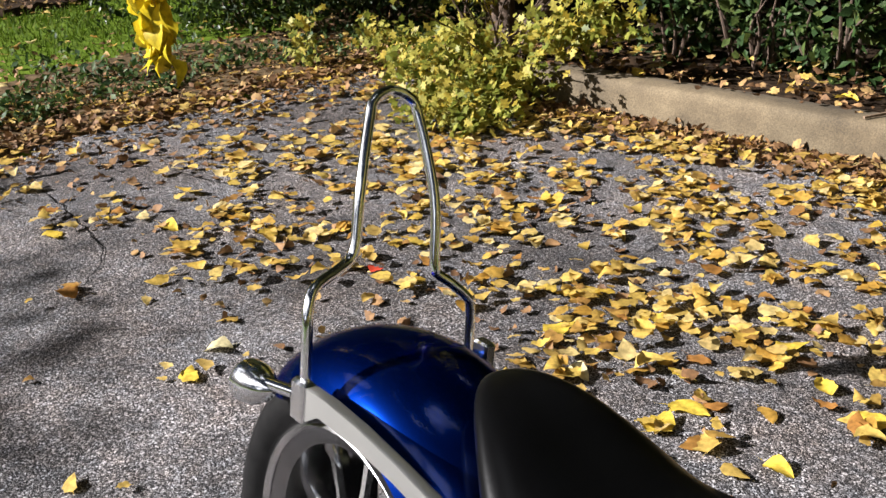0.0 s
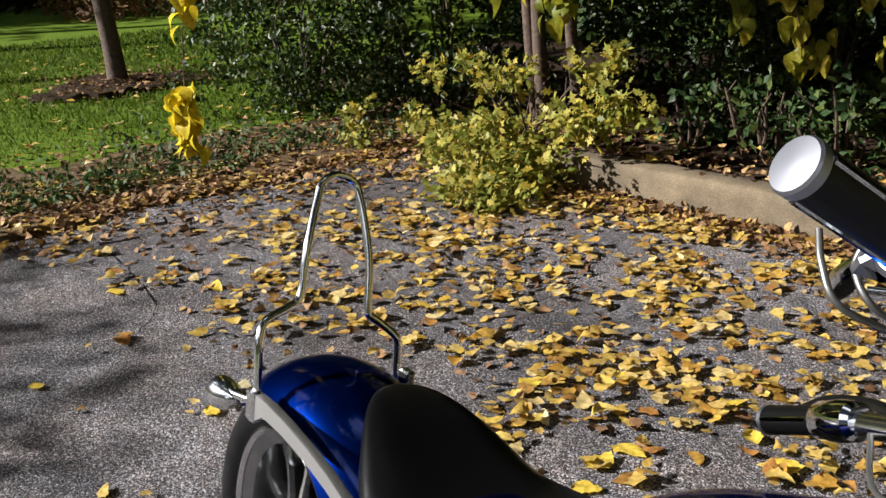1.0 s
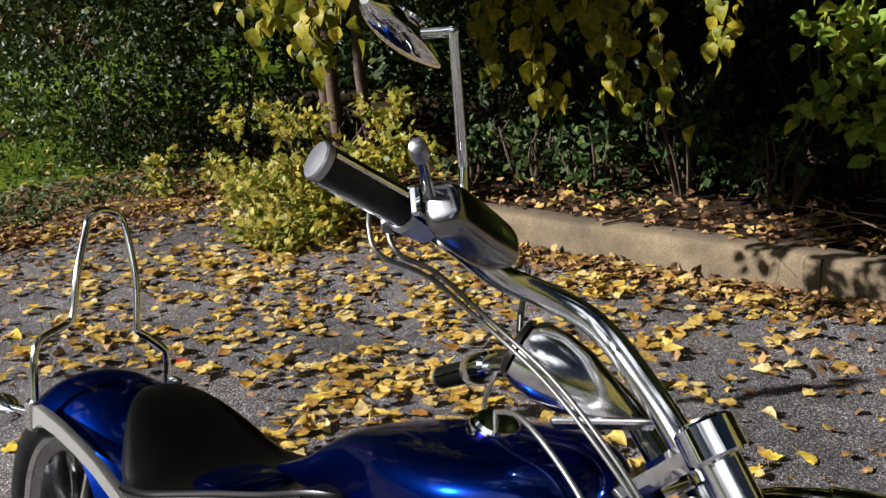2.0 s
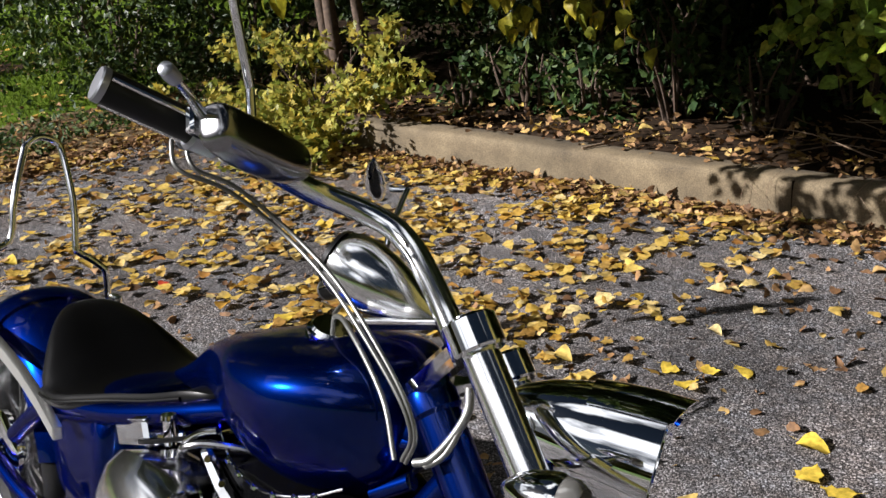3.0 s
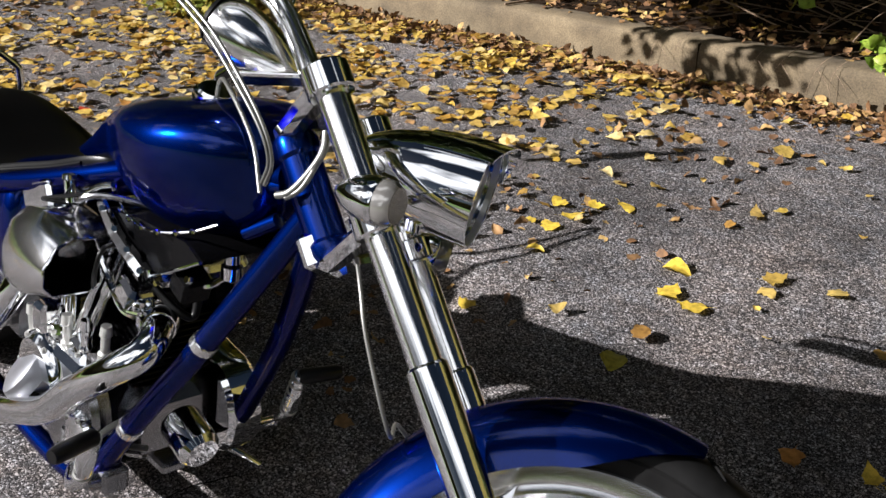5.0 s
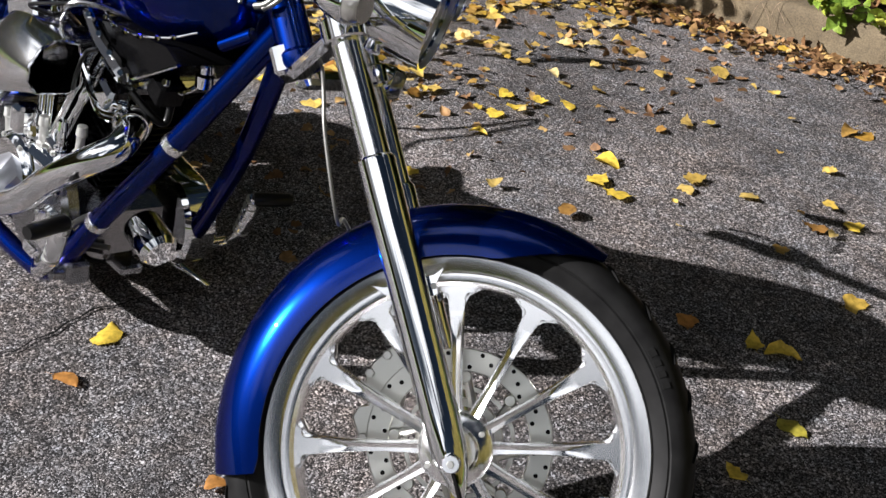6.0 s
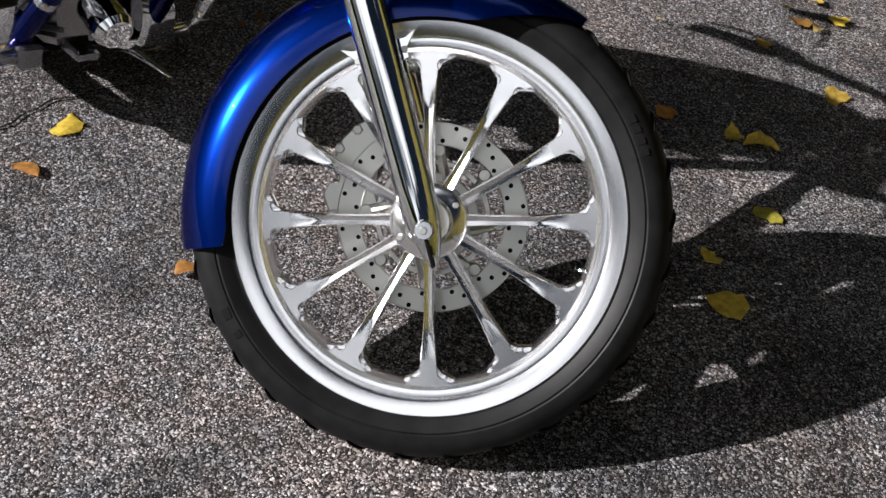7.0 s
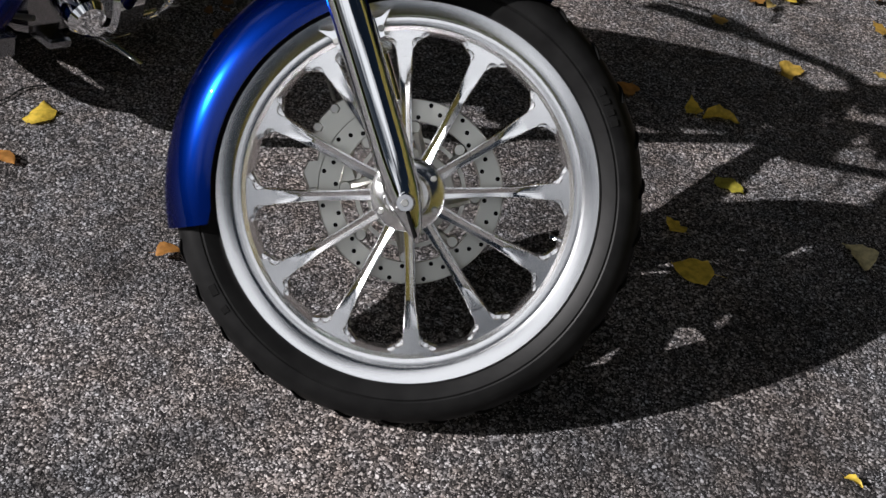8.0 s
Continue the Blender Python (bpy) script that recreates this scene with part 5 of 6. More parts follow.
def left_controls():
    part("switch_housing", rod(raised((-0.150, 0.172, 1.066)), raised((-0.185, 0.228, 1.088)), [(0, 0.018), (0.1, 0.024), (0.4, 0.026), (0.9, 0.024), (1, 0.019)], 28), CHROME, bike, "chrome switch housing", FORK, 30)
    part("clutch_lever", tube([raised(p) for p in ((-0.12, 0.14, 1.05), (-0.125, 0.20, 1.085), (-0.16, 0.28, 1.115), (-0.19, 0.33, 1.12))], [0.010, 0.007, 0.006, 0.007], 12), BLACK, bike, "black clutch lever", FORK)


left_controls()


def gauge():
    a, b = Vector((-0.128, -0.018, 0.978)), Vector((-0.052, -0.004, 0.868))
    g = part("speedometer", rod(a, b, [(-0.10, 0.027), (-0.06, 0.038), (0.03, 0.043), (0.2, 0.045), (0.45, 0.041), (0.7, 0.030), (0.9, 0.016), (1, 0.008)], 40), SATIN_CHROME, bike, "chrome teardrop speedometer housing", FORK, 30)
    part("dial_ring", rod(a - (b - a) * 0.16, a - (b - a) * 0.09, [(0, 0.024), (0.3, 0.034), (1, 0.038)], 32), BLACK, g, "", FORK)
    part("bracket", join(moved(box((0.115, 0.045, 0.008), (0, 0, 0), 0.003), Matrix.Translation((-0.085, -0.035, 0.868)) @ Matrix.Rotation(radians(24), 4, "Y"))), ALUMINIUM, g, "polished bracket", FORK)


gauge()

HOSES = [
    ("brake_hose", 0.0027, [(-0.228, -0.310, 1.081), (-0.236, -0.310, 1.059), (-0.235, -0.300, 1.034), (-0.199, -0.260, 1.008), (-0.167, -0.200, 0.965), (-0.129, -0.185, 0.893), (-0.105, -0.175, 0.821), (-0.093, -0.170, 0.755), (-0.099, -0.155, 0.718), (-0.122, -0.130, 0.703)]),
    ("brake_hose", 0.0027, [(-0.206, -0.320, 1.062), (-0.218, -0.310, 1.050), (-0.216, -0.300, 1.027), (-0.189, -0.260, 1.008), (-0.159, -0.200, 0.964), (-0.121, -0.185, 0.893), (-0.098, -0.175, 0.821), (-0.088, -0.170, 0.756), (-0.095, -0.155, 0.716), (-0.119, -0.130, 0.699)]),
    ("wire_loom", 0.0055, [(-0.033, -0.070, 0.757), (-0.045, -0.070, 0.733), (-0.073, -0.065, 0.714), (-0.107, -0.055, 0.702), (-0.128, -0.045, 0.707)]),
    ("wire_loom", 0.004, [(-0.040, -0.070, 0.743), (-0.063, -0.068, 0.717), (-0.091, -0.060, 0.699), (-0.117, -0.050, 0.698)]),
    ("front_brake_line", 0.003, [(-0.05, -0.06, 0.585), (-0.055, -0.08, 0.54), (-0.067, -0.085, 0.478), (-0.083, -0.06, 0.36), (-0.085, 0.03, 0.37), (-0.08, 0.085, 0.30), (-0.075, 0.092, 0.17)]),
    ("clutch_cable", 0.0035, [(-0.15, 0.16, 1.05), (-0.19, 0.08, 0.98), (-0.17, 0.0, 0.90), (-0.14, -0.03, 0.80), (-0.15, -0.04, 0.72)]),
]
for name, r, pts in HOSES:
    part(name, tube([raised(p) for p in pts], r, 10, 6), CABLE, bike, "braided steel hose" if "hose" in name else "", FORK)

# tank, seat and rear
def tank_ring(x, half, top, bottom, p, n=40):
    """A cross-section widest above its middle."""
    zc = bottom + 0.72 * (top - bottom)
    out = []
    for k in range(n):
        a = 2 * math.pi * k / n
        c, q = math.cos(a), math.sin(a)
        e = 2 / (p if q > 0 else 1.9)
        out.append((x, half * math.copysign(abs(c) ** e, c), zc + (top - zc if q > 0 else zc - bottom) * math.copysign(abs(q) ** e, q)))
    return out


tank = part("fuel_tank", loft([tank_ring(x, w, t, b, p) for x, w, t, b, p in stations([(-1.29, 0.006, 0.658, 0.645, 2.7), (-1.22, 0.026, 0.694, 0.648, 2.7), (-1.165, 0.038, 0.727, 0.652, 2.7), (-1.12, 0.046, 0.760, 0.654, 2.7), (-1.06, 0.062, 0.795, 0.656, 2.7), (-0.985, 0.092, 0.823, 0.650, 2.7), (-0.91, 0.122, 0.846, 0.645, 2.7), (-0.84, 0.139, 0.862, 0.645, 2.7), (-0.77, 0.142, 0.874, 0.655, 2.7), (-0.71, 0.124, 0.879, 0.672, 2.7), (-0.665, 0.094, 0.870, 0.695, 2.7), (-0.635, 0.057, 0.850, 0.725, 2.7), (-0.622, 0.02, 0.825, 0.755, 2.7)], 6)]), BLUE, bike, "metallic blue teardrop fuel tank", FRAME)
cap = part("fuel_cap", rod((-0.818, 0.0, 0.858), (-0.812, 0.0, 0.880), [(0, 0.036), (0.25, 0.036), (0.3, 0.033), (0.45, 0.033), (0.5, 0.035), (0.7, 0.035), (0.8, 0.031), (1, 0.028)], 40), CHROME, tank, "chrome fuel cap", FRAME, 25)
seam = [(x, -w * 0.86, b + 0.025) for x, w, b in ((-1.03, 0.070, 0.664), (-0.96, 0.103, 0.652), (-0.88, 0.131, 0.647), (-0.78, 0.144, 0.655), (-0.71, 0.120, 0.672), (-0.665, 0.092, 0.695))]
part("tank_trim", tube(seam, 0.0022, 8), CHROME, tank, "", FRAME)
for k in range(9):
    q = smooth_path(seam, 4)[2 * k + 1]
    part("trim_bolt", bolt(q + Vector((0, -0.002, 0)), (0, -1, -0.3), 0.005, 0.005), CHROME, tank, "", FRAME)
part("petcock", join(rod((-0.70, -0.03, 0.66), (-0.70, -0.03, 0.61), [(0, 0.012), (0.4, 0.012), (0.5, 0.017), (0.9, 0.017), (1, 0.01)], 16), tube([(-0.70, -0.03, 0.625), (-0.72, -0.06, 0.60), (-0.78, -0.08, 0.60)], 0.005, 8)), CHROME, bike, "chrome fuel valve", FRAME)
def seat_pad():
    """A saddle that folds over the fender behind, dips and runs out to a narrow nose; its edge is rolled."""
    rings = []
    for x, w, top, edge, sweep in stations([(-1.742, 0.115, 0.640, 0.545, 0.165), (-1.732, 0.140, 0.668, 0.556, 0.165), (-1.70, 0.153, 0.672, 0.564, 0.145), (-1.64, 0.159, 0.655, 0.570, 0.105), (-1.56, 0.160, 0.622, 0.574, 0.055), (-1.47, 0.155, 0.590, 0.584, 0.02), (-1.39, 0.140, 0.586, 0.602, 0.0), (-1.30, 0.118, 0.606, 0.630, 0.0), (-1.20, 0.098, 0.650, 0.660, 0.0), (-1.11, 0.081, 0.700, 0.692, 0.0), (-1.055, 0.062, 0.716, 0.702, 0.0), (-1.035, 0.034, 0.708, 0.700, 0.0)], 6):
        ring = [(x + sweep * u * u, w * u, top + (edge - top) * abs(u) ** 3.0) for u in np.linspace(-0.94, 0.94, 25)]
        roll = [(x + sweep, w * (0.94 + 0.075 * math.sin(a)), edge + 0.006 - 0.016 * (1 - math.cos(a))) for a in np.linspace(0.35, 2.9, 7)]
        ring += roll + [(x + sweep, w * 0.80, edge - 0.030), (x + sweep, -w * 0.80, edge - 0.030)] + [(q, -y, z) for q, y, z in roll[::-1]]
        rings.append(ring)
    return loft(rings)


seat = part("seat", seat_pad(), BLACK_SEAT, bike, "black vinyl solo seat", FRAME, 60)
part("seat_piping", tube([(-1.573, -0.146, 0.553), (-1.545, -0.160, 0.561), (-1.50, -0.162, 0.566), (-1.45, -0.157, 0.576), (-1.39, -0.143, 0.595), (-1.30, -0.120, 0.623), (-1.20, -0.100, 0.653), (-1.11, -0.083, 0.685)], 0.0035, 8), BLACK_SEAT, seat, "", FRAME)


def rear_fender():
    rings = []
    for d in np.linspace(-41, 75, 40):
        a = radians(90 - d)
        ring = []
        tip = max(0.0, (-33 - d) / 8.0)
        for s, o in ((1, 0.0), (-1, 0.005)):
            for q in np.linspace(-s, s, 25):
                # a rounded crown that runs out into flat, leaning flanks
                ang = max(-1.0, min(1.0, q / 0.80)) * radians(62)
                drop = max(0.0, abs(q) - 0.80) / 0.20 * 0.030 * (1 - 0.5 * tip)
                r = 0.244 + (0.100 - o) * math.cos(ang) - drop
                y = (0.132 - o) * math.sin(ang) + math.copysign(0.53 * drop, q)
                ring.append((-1.90 + r * math.cos(a), y, 0.300 + r * math.sin(a)))
        rings.append(ring)
    return loft(rings)


rf = part("rear_fender", rear_fender(), BLUE, bike, "metallic blue rear fender", FRAME, 50)
for side in (-1, 1):
    y, dz = (-0.160, 0.0) if side < 0 else (0.140, -0.055)
    strut = prism([(-1.935, 0.545), (-1.945, 0.590), (-1.920, 0.603), (-1.86, 0.606), (-1.79, 0.604), (-1.70, 0.596), (-1.62, 0.584), (-1.52, 0.560), (-1.44, 0.530), (-1.44, 0.507), (-1.52, 0.534), (-1.62, 0.558), (-1.70, 0.570), (-1.80, 0.577), (-1.88, 0.575), (-1.91, 0.555)] if side < 0 else [(-1.935, 0.49), (-1.945, 0.53), (-1.90, 0.535), (-1.62, 0.51), (-1.62, 0.48), (-1.90, 0.505)], y + side * 0.012, y - side * 0.006, 0.003)
    s = part("fender_strut", strut, BRUSHED, rf, "satin metal fender strut", FRAME, 30)
    part("bar_socket", box((0.034, 0.022, 0.060), (-1.925, y + side * 0.006, 0.578), 0.004), ALUMINIUM, s, "", FRAME)
    sig = part("turn_signal", rod((-1.985, side * 0.178, 0.566 + dz), (-2.068, side * 0.183, 0.556 + dz), [(0, 0.003), (0.05, 0.010), (0.2, 0.020), (0.45, 0.0295), (0.72, 0.032), (0.78, 0.0315)], 32), SATIN_CHROME, bike, "chrome bullet rear turn signal", FRAME, 30)
    part("lens", rod((-2.049, side * 0.182, 0.5583 + dz), (-2.068, side * 0.183, 0.556 + dz), [(0, 0.0312), (0.35, 0.029), (0.75, 0.019), (1, 0.005)], 28), LENS, sig, "", FRAME)
    part("stalk", tube([(-2.0, side * 0.178, 0.573 + dz), (-1.955, side * 0.162, 0.575 + dz)], 0.009, 12, 1), CHROME, sig, "", FRAME)
    part("fender_stud", rod((-1.935, side * 0.110, 0.572), (-1.938, side * 0.120, 0.579), [(0, 0.009), (0.6, 0.009), (1, 0.006)], 16), CHROME, rf, "", FRAME)
part("sissy_bar", tube([(-1.925, -0.162, 0.575), (-1.932, -0.161, 0.67), (-1.938, -0.158, 0.700), (-1.950, -0.143, 0.724), (-1.968, -0.098, 0.737), (-1.978, -0.072, 0.747), (-1.984, -0.060, 0.77), (-2.003, -0.046, 0.84), (-2.046, -0.010, 0.925), (-2.058, 0.003, 0.950), (-2.066, 0.036, 0.964), (-2.062, 0.070, 0.953), (-2.052, 0.082, 0.923), (-2.000, 0.084, 0.815), (-1.978, 0.078, 0.722), (-1.975, 0.084, 0.706), (-1.968, 0.104, 0.692), (-1.962, 0.132, 0.668), (-1.960, 0.140, 0.650), (-1.955, 0.142, 0.575)], 0.0080, 14, 5), SATIN_CHROME, bike, "tall bent chrome sissy bar", FRAME)

RW = FRAME @ Matrix.Translation((-1.90, 0, 0.295))
# barrel in darker case metal, which imitates the shaded inside of the wheel
rear = part("rear_wheel", lathe([(0.219, -0.103), (0.216, -0.098), (0.214, -0.060), (0.208, -0.030), (0.203, -0.010), (0.20, 0.0), (0.196, 0.07), (0.222, 0.1), (0.226, 0.106), (0.215, 0.108), (0.19, 0.09), (0.18, 0.0), (0.19, -0.09)], 96, True), CASE, bike, "aluminium rear wheel, its dark inside put into the barrel colour", RW, 25)
part("rim_lip", lathe([(0.221, -0.112), (0.228, -0.108), (0.226, -0.100), (0.216, -0.098), (0.214, -0.104)], 96, True), ALUMINIUM, rear, "bright rim edge", RW, 25)
part("tyre", lathe([(0.222, -0.104), (0.232, -0.118), (0.25, -0.126), (0.268, -0.124), (0.284, -0.112), (0.293, -0.09), (0.298, -0.05), (0.300, 0.0), (0.298, 0.05), (0.293, 0.09), (0.284, 0.112), (0.268, 0.124), (0.25, 0.126), (0.232, 0.118), (0.222, 0.104), (0.215, 0.0)], 96, True), RUBBER, rear, "wide black rubber tyre", RW)
sp = join(tube([(0.04, -0.075, 0), (0.12, -0.055, 0), (0.205, -0.036, 0)], [0.011, 0.007, 0.010], 4, 4), prism([(0.15, -0.007), (0.18, -0.014), (0.201, -0.030), (0.205, 0.0), (0.201, 0.030), (0.18, 0.014), (0.15, 0.007)], -0.050, -0.026, 0.004))
for k in range(10):
    part("spoke", sp, ALUMINIUM, rear, "", RW @ Matrix.Rotation(radians(36 * k + 8), 4, "Y"), 30)
part("hub", lathe([(0, -0.115), (0.035, -0.115), (0.05, -0.10), (0.055, -0.08), (0.055, 0.1), (0, 0.1)], 32), CHROME, rear, "", RW, 30)
part("pulley_cover", moved(lathe([(0.02, -0.132), (0.075, -0.130), (0.088, -0.122), (0.09, -0.112), (0.02, -0.112)], 40, True), ID), CHROME, rear, "chrome axle cover", RW, 30)

# frame
for side in (-1, 1):
    tube_ = part("down_tube", tube([(-0.540, side * 0.010, 0.768), (-0.700, side * 0.078, 0.508), (-0.842, side * 0.12, 0.307), (-0.915, side * 0.13, 0.205), (-0.985, side * 0.13, 0.135), (-1.07, side * 0.13, 0.105), (-1.3, side * 0.13, 0.10), (-1.7, side * 0.13, 0.14)], 0.0195, 20), BLUE, bike, "blue painted frame tube", FRAME)
    for q, d in (((-0.695, side * 0.076, 0.516), (-0.52, side * 0.22, -0.82)), ((-0.842, side * 0.121, 0.307), (-0.56, side * 0.10, -0.8))) if side < 0 else ():
        q, d = Vector(q), Vector(d).normalized()
        part("clamp_ring", rod(q - d * 0.009, q + d * 0.009, [(0, 0.0205), (0.1, 0.0222), (0.9, 0.0222), (1, 0.0205)], 24), ALUMINIUM, tube_, "chrome clamp ring", FRAME, 30)
    part("frame_rail", tube([(-0.66, side * 0.02, 0.80), (-0.95, side * 0.05, 0.715), (-1.10, side * 0.085, 0.665), (-1.28, side * 0.115, 0.605), (-1.45, side * 0.128, 0.555), (-1.62, side * 0.135, 0.49), (-1.76, side * 0.14, 0.39)], 0.019, 18), BLUE, bike, "blue painted frame rail", FRAME)
part("backbone", tube([(-0.60, 0, 0.80), (-0.80, 0, 0.74), (-1.05, 0, 0.66), (-1.25, 0, 0.60)], 0.026, 18), BLUE, bike, "", FRAME)
part("gusset", join(tube([(-0.612, -0.012, 0.735), (-0.665, -0.03, 0.70)], 0.012, 12, 1), tube([(-0.60, -0.012, 0.79), (-0.66, -0.02, 0.775)], 0.014, 12, 1)), BLUE, bike, "", FRAME)
part("oil_tank", loft([superring(x, w, t, b, 3.2, 32) for x, w, t, b in stations([(-1.66, 0.03, 0.53, 0.36), (-1.64, 0.10, 0.555, 0.31), (-1.55, 0.125, 0.57, 0.28), (-1.42, 0.128, 0.60, 0.29), (-1.34, 0.12, 0.61, 0.36), (-1.32, 0.04, 0.59, 0.42)], 4)]), BLUE, bike, "metallic blue oil tank under the seat", FRAME)
part("side_stand", join(tube([(-1.05, 0.14, 0.10), (-1.00, 0.20, 0.06), (-0.95, 0.27, 0.005)], [0.012, 0.010, 0.009], 12), box((0.06, 0.04, 0.01), (-0.95, 0.275, 0.0), 0.003)), CHROME, bike, "chrome side stand", FRAME)

# engine
engine = part("engine", join(
    box((0.30, 0.18, 0.15), (-1.07, 0, 0.235), 0.03),
    rod((-1.05, -0.115, 0.26), (-1.05, -0.150, 0.26), [(0, 0.13), (0.6, 0.13), (0.9, 0.12), (1, 0.10)], 40),
    box((0.16, 0.19, 0.12), (-1.28, 0, 0.26), 0.03)), CASE, bike, "polished V-twin engine cases", FRAME, 30)


def cylinder(x, tilt):
    m = Matrix.Translation((x, 0, 0.28)) @ Matrix.Rotation(radians(tilt), 4, "Y")
    body = part("cylinder", moved(rod((0, 0, 0.07), (0, 0, 0.24), [(0, 0.058), (1, 0.058)], 32), m), BLACK_METAL, engine, "black finned cylinder", FRAME)
    for k in range(10):
        part("fin", moved(box((0.150, 0.158, 0.0045), (0, 0, 0.085 + 0.0165 * k), 0.002), m), BLACK_METAL, body, "", FRAME)
    part("cylinder_head", moved(box((0.15, 0.17, 0.075), (0, 0, 0.285), 0.012), m), BLACK_METAL, body, "", FRAME)
    part("rocker_box", moved(join(box((0.165, 0.175, 0.030), (0, 0, 0.338), 0.008), box((0.150, 0.16, 0.035), (0, 0, 0.368), 0.012)), m), CHROME, body, "chrome rocker box", FRAME, 30)
    for bx, by in ((-0.07, -0.089), (0.0, -0.089), (0.07, -0.089)):
        part("bolt", moved(bolt((bx, by, 0.338), (0, -1, 0), 0.006, 0.006), m), CHROME, body, "", FRAME)
    return m


rear_m, front_m = cylinder(-1.045, -22.5), cylinder(-1.035, 22.5)
for m, s in ((rear_m, 1), (front_m, -1)):
    for dx in (0.02, 0.055):
        a, b = m @ Vector((s * dx, -0.088, 0.32)), Vector((-1.05 - s * (0.05 - dx), -0.128, 0.36))
        part("pushrod_tube", rod(b, a, [(0, 0.014), (0.16, 0.014), (0.18, 0.0095), (0.6, 0.0095), (0.62, 0.012), (0.72, 0.012), (0.74, 0.0095), (1, 0.0095)], 20), CHROME, engine, "chrome pushrod tube", FRAME, 30)
# chrome cover strip, the black head beside it and the ribbed pieces below
STRIP = [Vector((-0.962, -0.115, 0.664)), Vector((-0.904, -0.118, 0.629)), Vector((-0.846, -0.118, 0.608)), Vector((-0.811, -0.115, 0.592))]
cover = part("head_cover", tube(STRIP, [0.009, 0.012, 0.014, 0.014], 6, 5), CHROME, engine, "chrome cover strip with bolts", FRAME, 30)
part("cover_foot", box((0.052, 0.05, 0.045), (-0.850, -0.110, 0.549), 0.008, Matrix.Rotation(radians(28), 4, "Y")), CHROME, engine, "", FRAME, 30)
for k in range(4):
    q = STRIP[0].lerp(STRIP[3], 0.08 + 0.28 * k) + Vector((0.012, -0.006, 0.006))
    part("bolt", rod(q, q + Vector((0.012, -0.010, 0.004)), [(0, 0.004), (0.55, 0.004), (0.6, 0.006), (1, 0.005)], 8), CHROME, cover, "", FRAME)
for k in range(4):
    o = Vector((-0.006 * k, 0.006 * k, -0.012 * k))
    part("rib", tube([Vector((-0.990, -0.120, 0.599)) + o * 0.3, Vector((-0.921, -0.125, 0.556)) + o * 0.6, Vector((-0.877, -0.125, 0.531)) + o, Vector((-0.809, -0.120, 0.542)) + o], [0.004, 0.006, 0.006, 0.005], 8, 5), CHROME, engine, "", FRAME)
HEAD = [(-0.973, -0.100, 0.650), (-0.856, -0.100, 0.673), (-0.705, -0.100, 0.683), (-0.665, -0.100, 0.666), (-0.719, -0.100, 0.637), (-0.827, -0.100, 0.581)]
part("black_head", prism([(p[0], p[2]) for p in HEAD], -0.105, 0.08, 0.004), BLACK_METAL, engine, "gloss black cylinder head", FRAME, 30)
part("head_edge", tube([Vector(HEAD[5]) + Vector((0, -0.006, 0)), Vector(HEAD[4]) + Vector((0, -0.006, 0)), Vector(HEAD[3]) + Vector((0, -0.006, 0))], 0.003, 8, 3), CHROME, engine, "", FRAME)
coil = part("coil_box", box((0.05, 0.05, 0.045), (-0.749, -0.070, 0.594), 0.006, Matrix.Rotation(radians(20), 4, "Y")), BLACK_METAL, engine, "black coil box with a chrome bolt", FRAME, 30)
part("bolt", bolt(Vector((-0.707, -0.096, 0.622)), (0.1, -1, 0.3), 0.007, 0.008), CHROME, coil, "", FRAME)
part("coil_lead", tube([(-0.825, -0.090, 0.561), (-0.787, -0.070, 0.532), (-0.774, -0.050, 0.523), (-0.777, -0.040, 0.554)], 0.007, 10), BLACK, engine, "", FRAME)
part("rear_rocker_box", join(box((0.125, 0.07, 0.055), (-1.222, -0.085, 0.594), 0.007, Matrix.Rotation(radians(-20), 4, "Y")), box((0.135, 0.08, 0.010), Vector((-1.220, -0.085, 0.619)), 0.004, Matrix.Rotation(radians(-20), 4, "Y"))), CHROME, engine, "chrome rear rocker box", FRAME, 30)
part("chrome_post", rod((-1.078, -0.115, 0.628), (-1.084, -0.115, 0.676), [(0, 0.010), (0.8, 0.010), (0.85, 0.013), (1, 0.012)], 16), CHROME, engine, "", FRAME, 30)
nose = Vector((-0.35, -0.70, 0.62)).normalized()
part("nose_cover", rod(Vector((-1.118, -0.165, 0.290)), Vector((-1.118, -0.165, 0.290)) + nose * 0.035, [(0, 0.062), (0.5, 0.062), (0.85, 0.056), (1, 0.045)], 36), END_CAP, engine, "round satin engine cover", FRAME, 30)
part("side_plate", moved(box((0.035, 0.008, 0.15), (0, 0, 0), 0.003), Matrix.Translation((-1.511, -0.170, 0.284)) @ Matrix.Rotation(radians(-14), 4, "Y")), CHROME, engine, "narrow chrome side plate", FRAME, 30)
for k in range(5):
    q = Vector((-1.165, -0.150, 0.371)).lerp(Vector((-0.919, -0.130, 0.432)), k / 4)
    part("engine_stud", rod(q - Vector((0, 0, 0.035)), q + Vector((0.004 * (k - 2), 0, 0.035)), [(0, 0.012), (0.25, 0.012), (0.3, 0.008), (0.7, 0.008), (0.75, 0.011), (1, 0.009)], 14), CHROME if k % 2 else BRUSHED, engine, "", FRAME, 30)
part("side_block", box((0.05, 0.05, 0.06), (-1.114, -0.140, 0.402), 0.008), CHROME, engine, "", FRAME, 30)
part("chrome_arc_pipe", tube([(-1.043, -0.120, 0.623), (-1.011, -0.120, 0.661), (-0.983, -0.110, 0.683), (-0.952, -0.100, 0.695)], 0.0055, 10), CHROME, engine, "", FRAME)
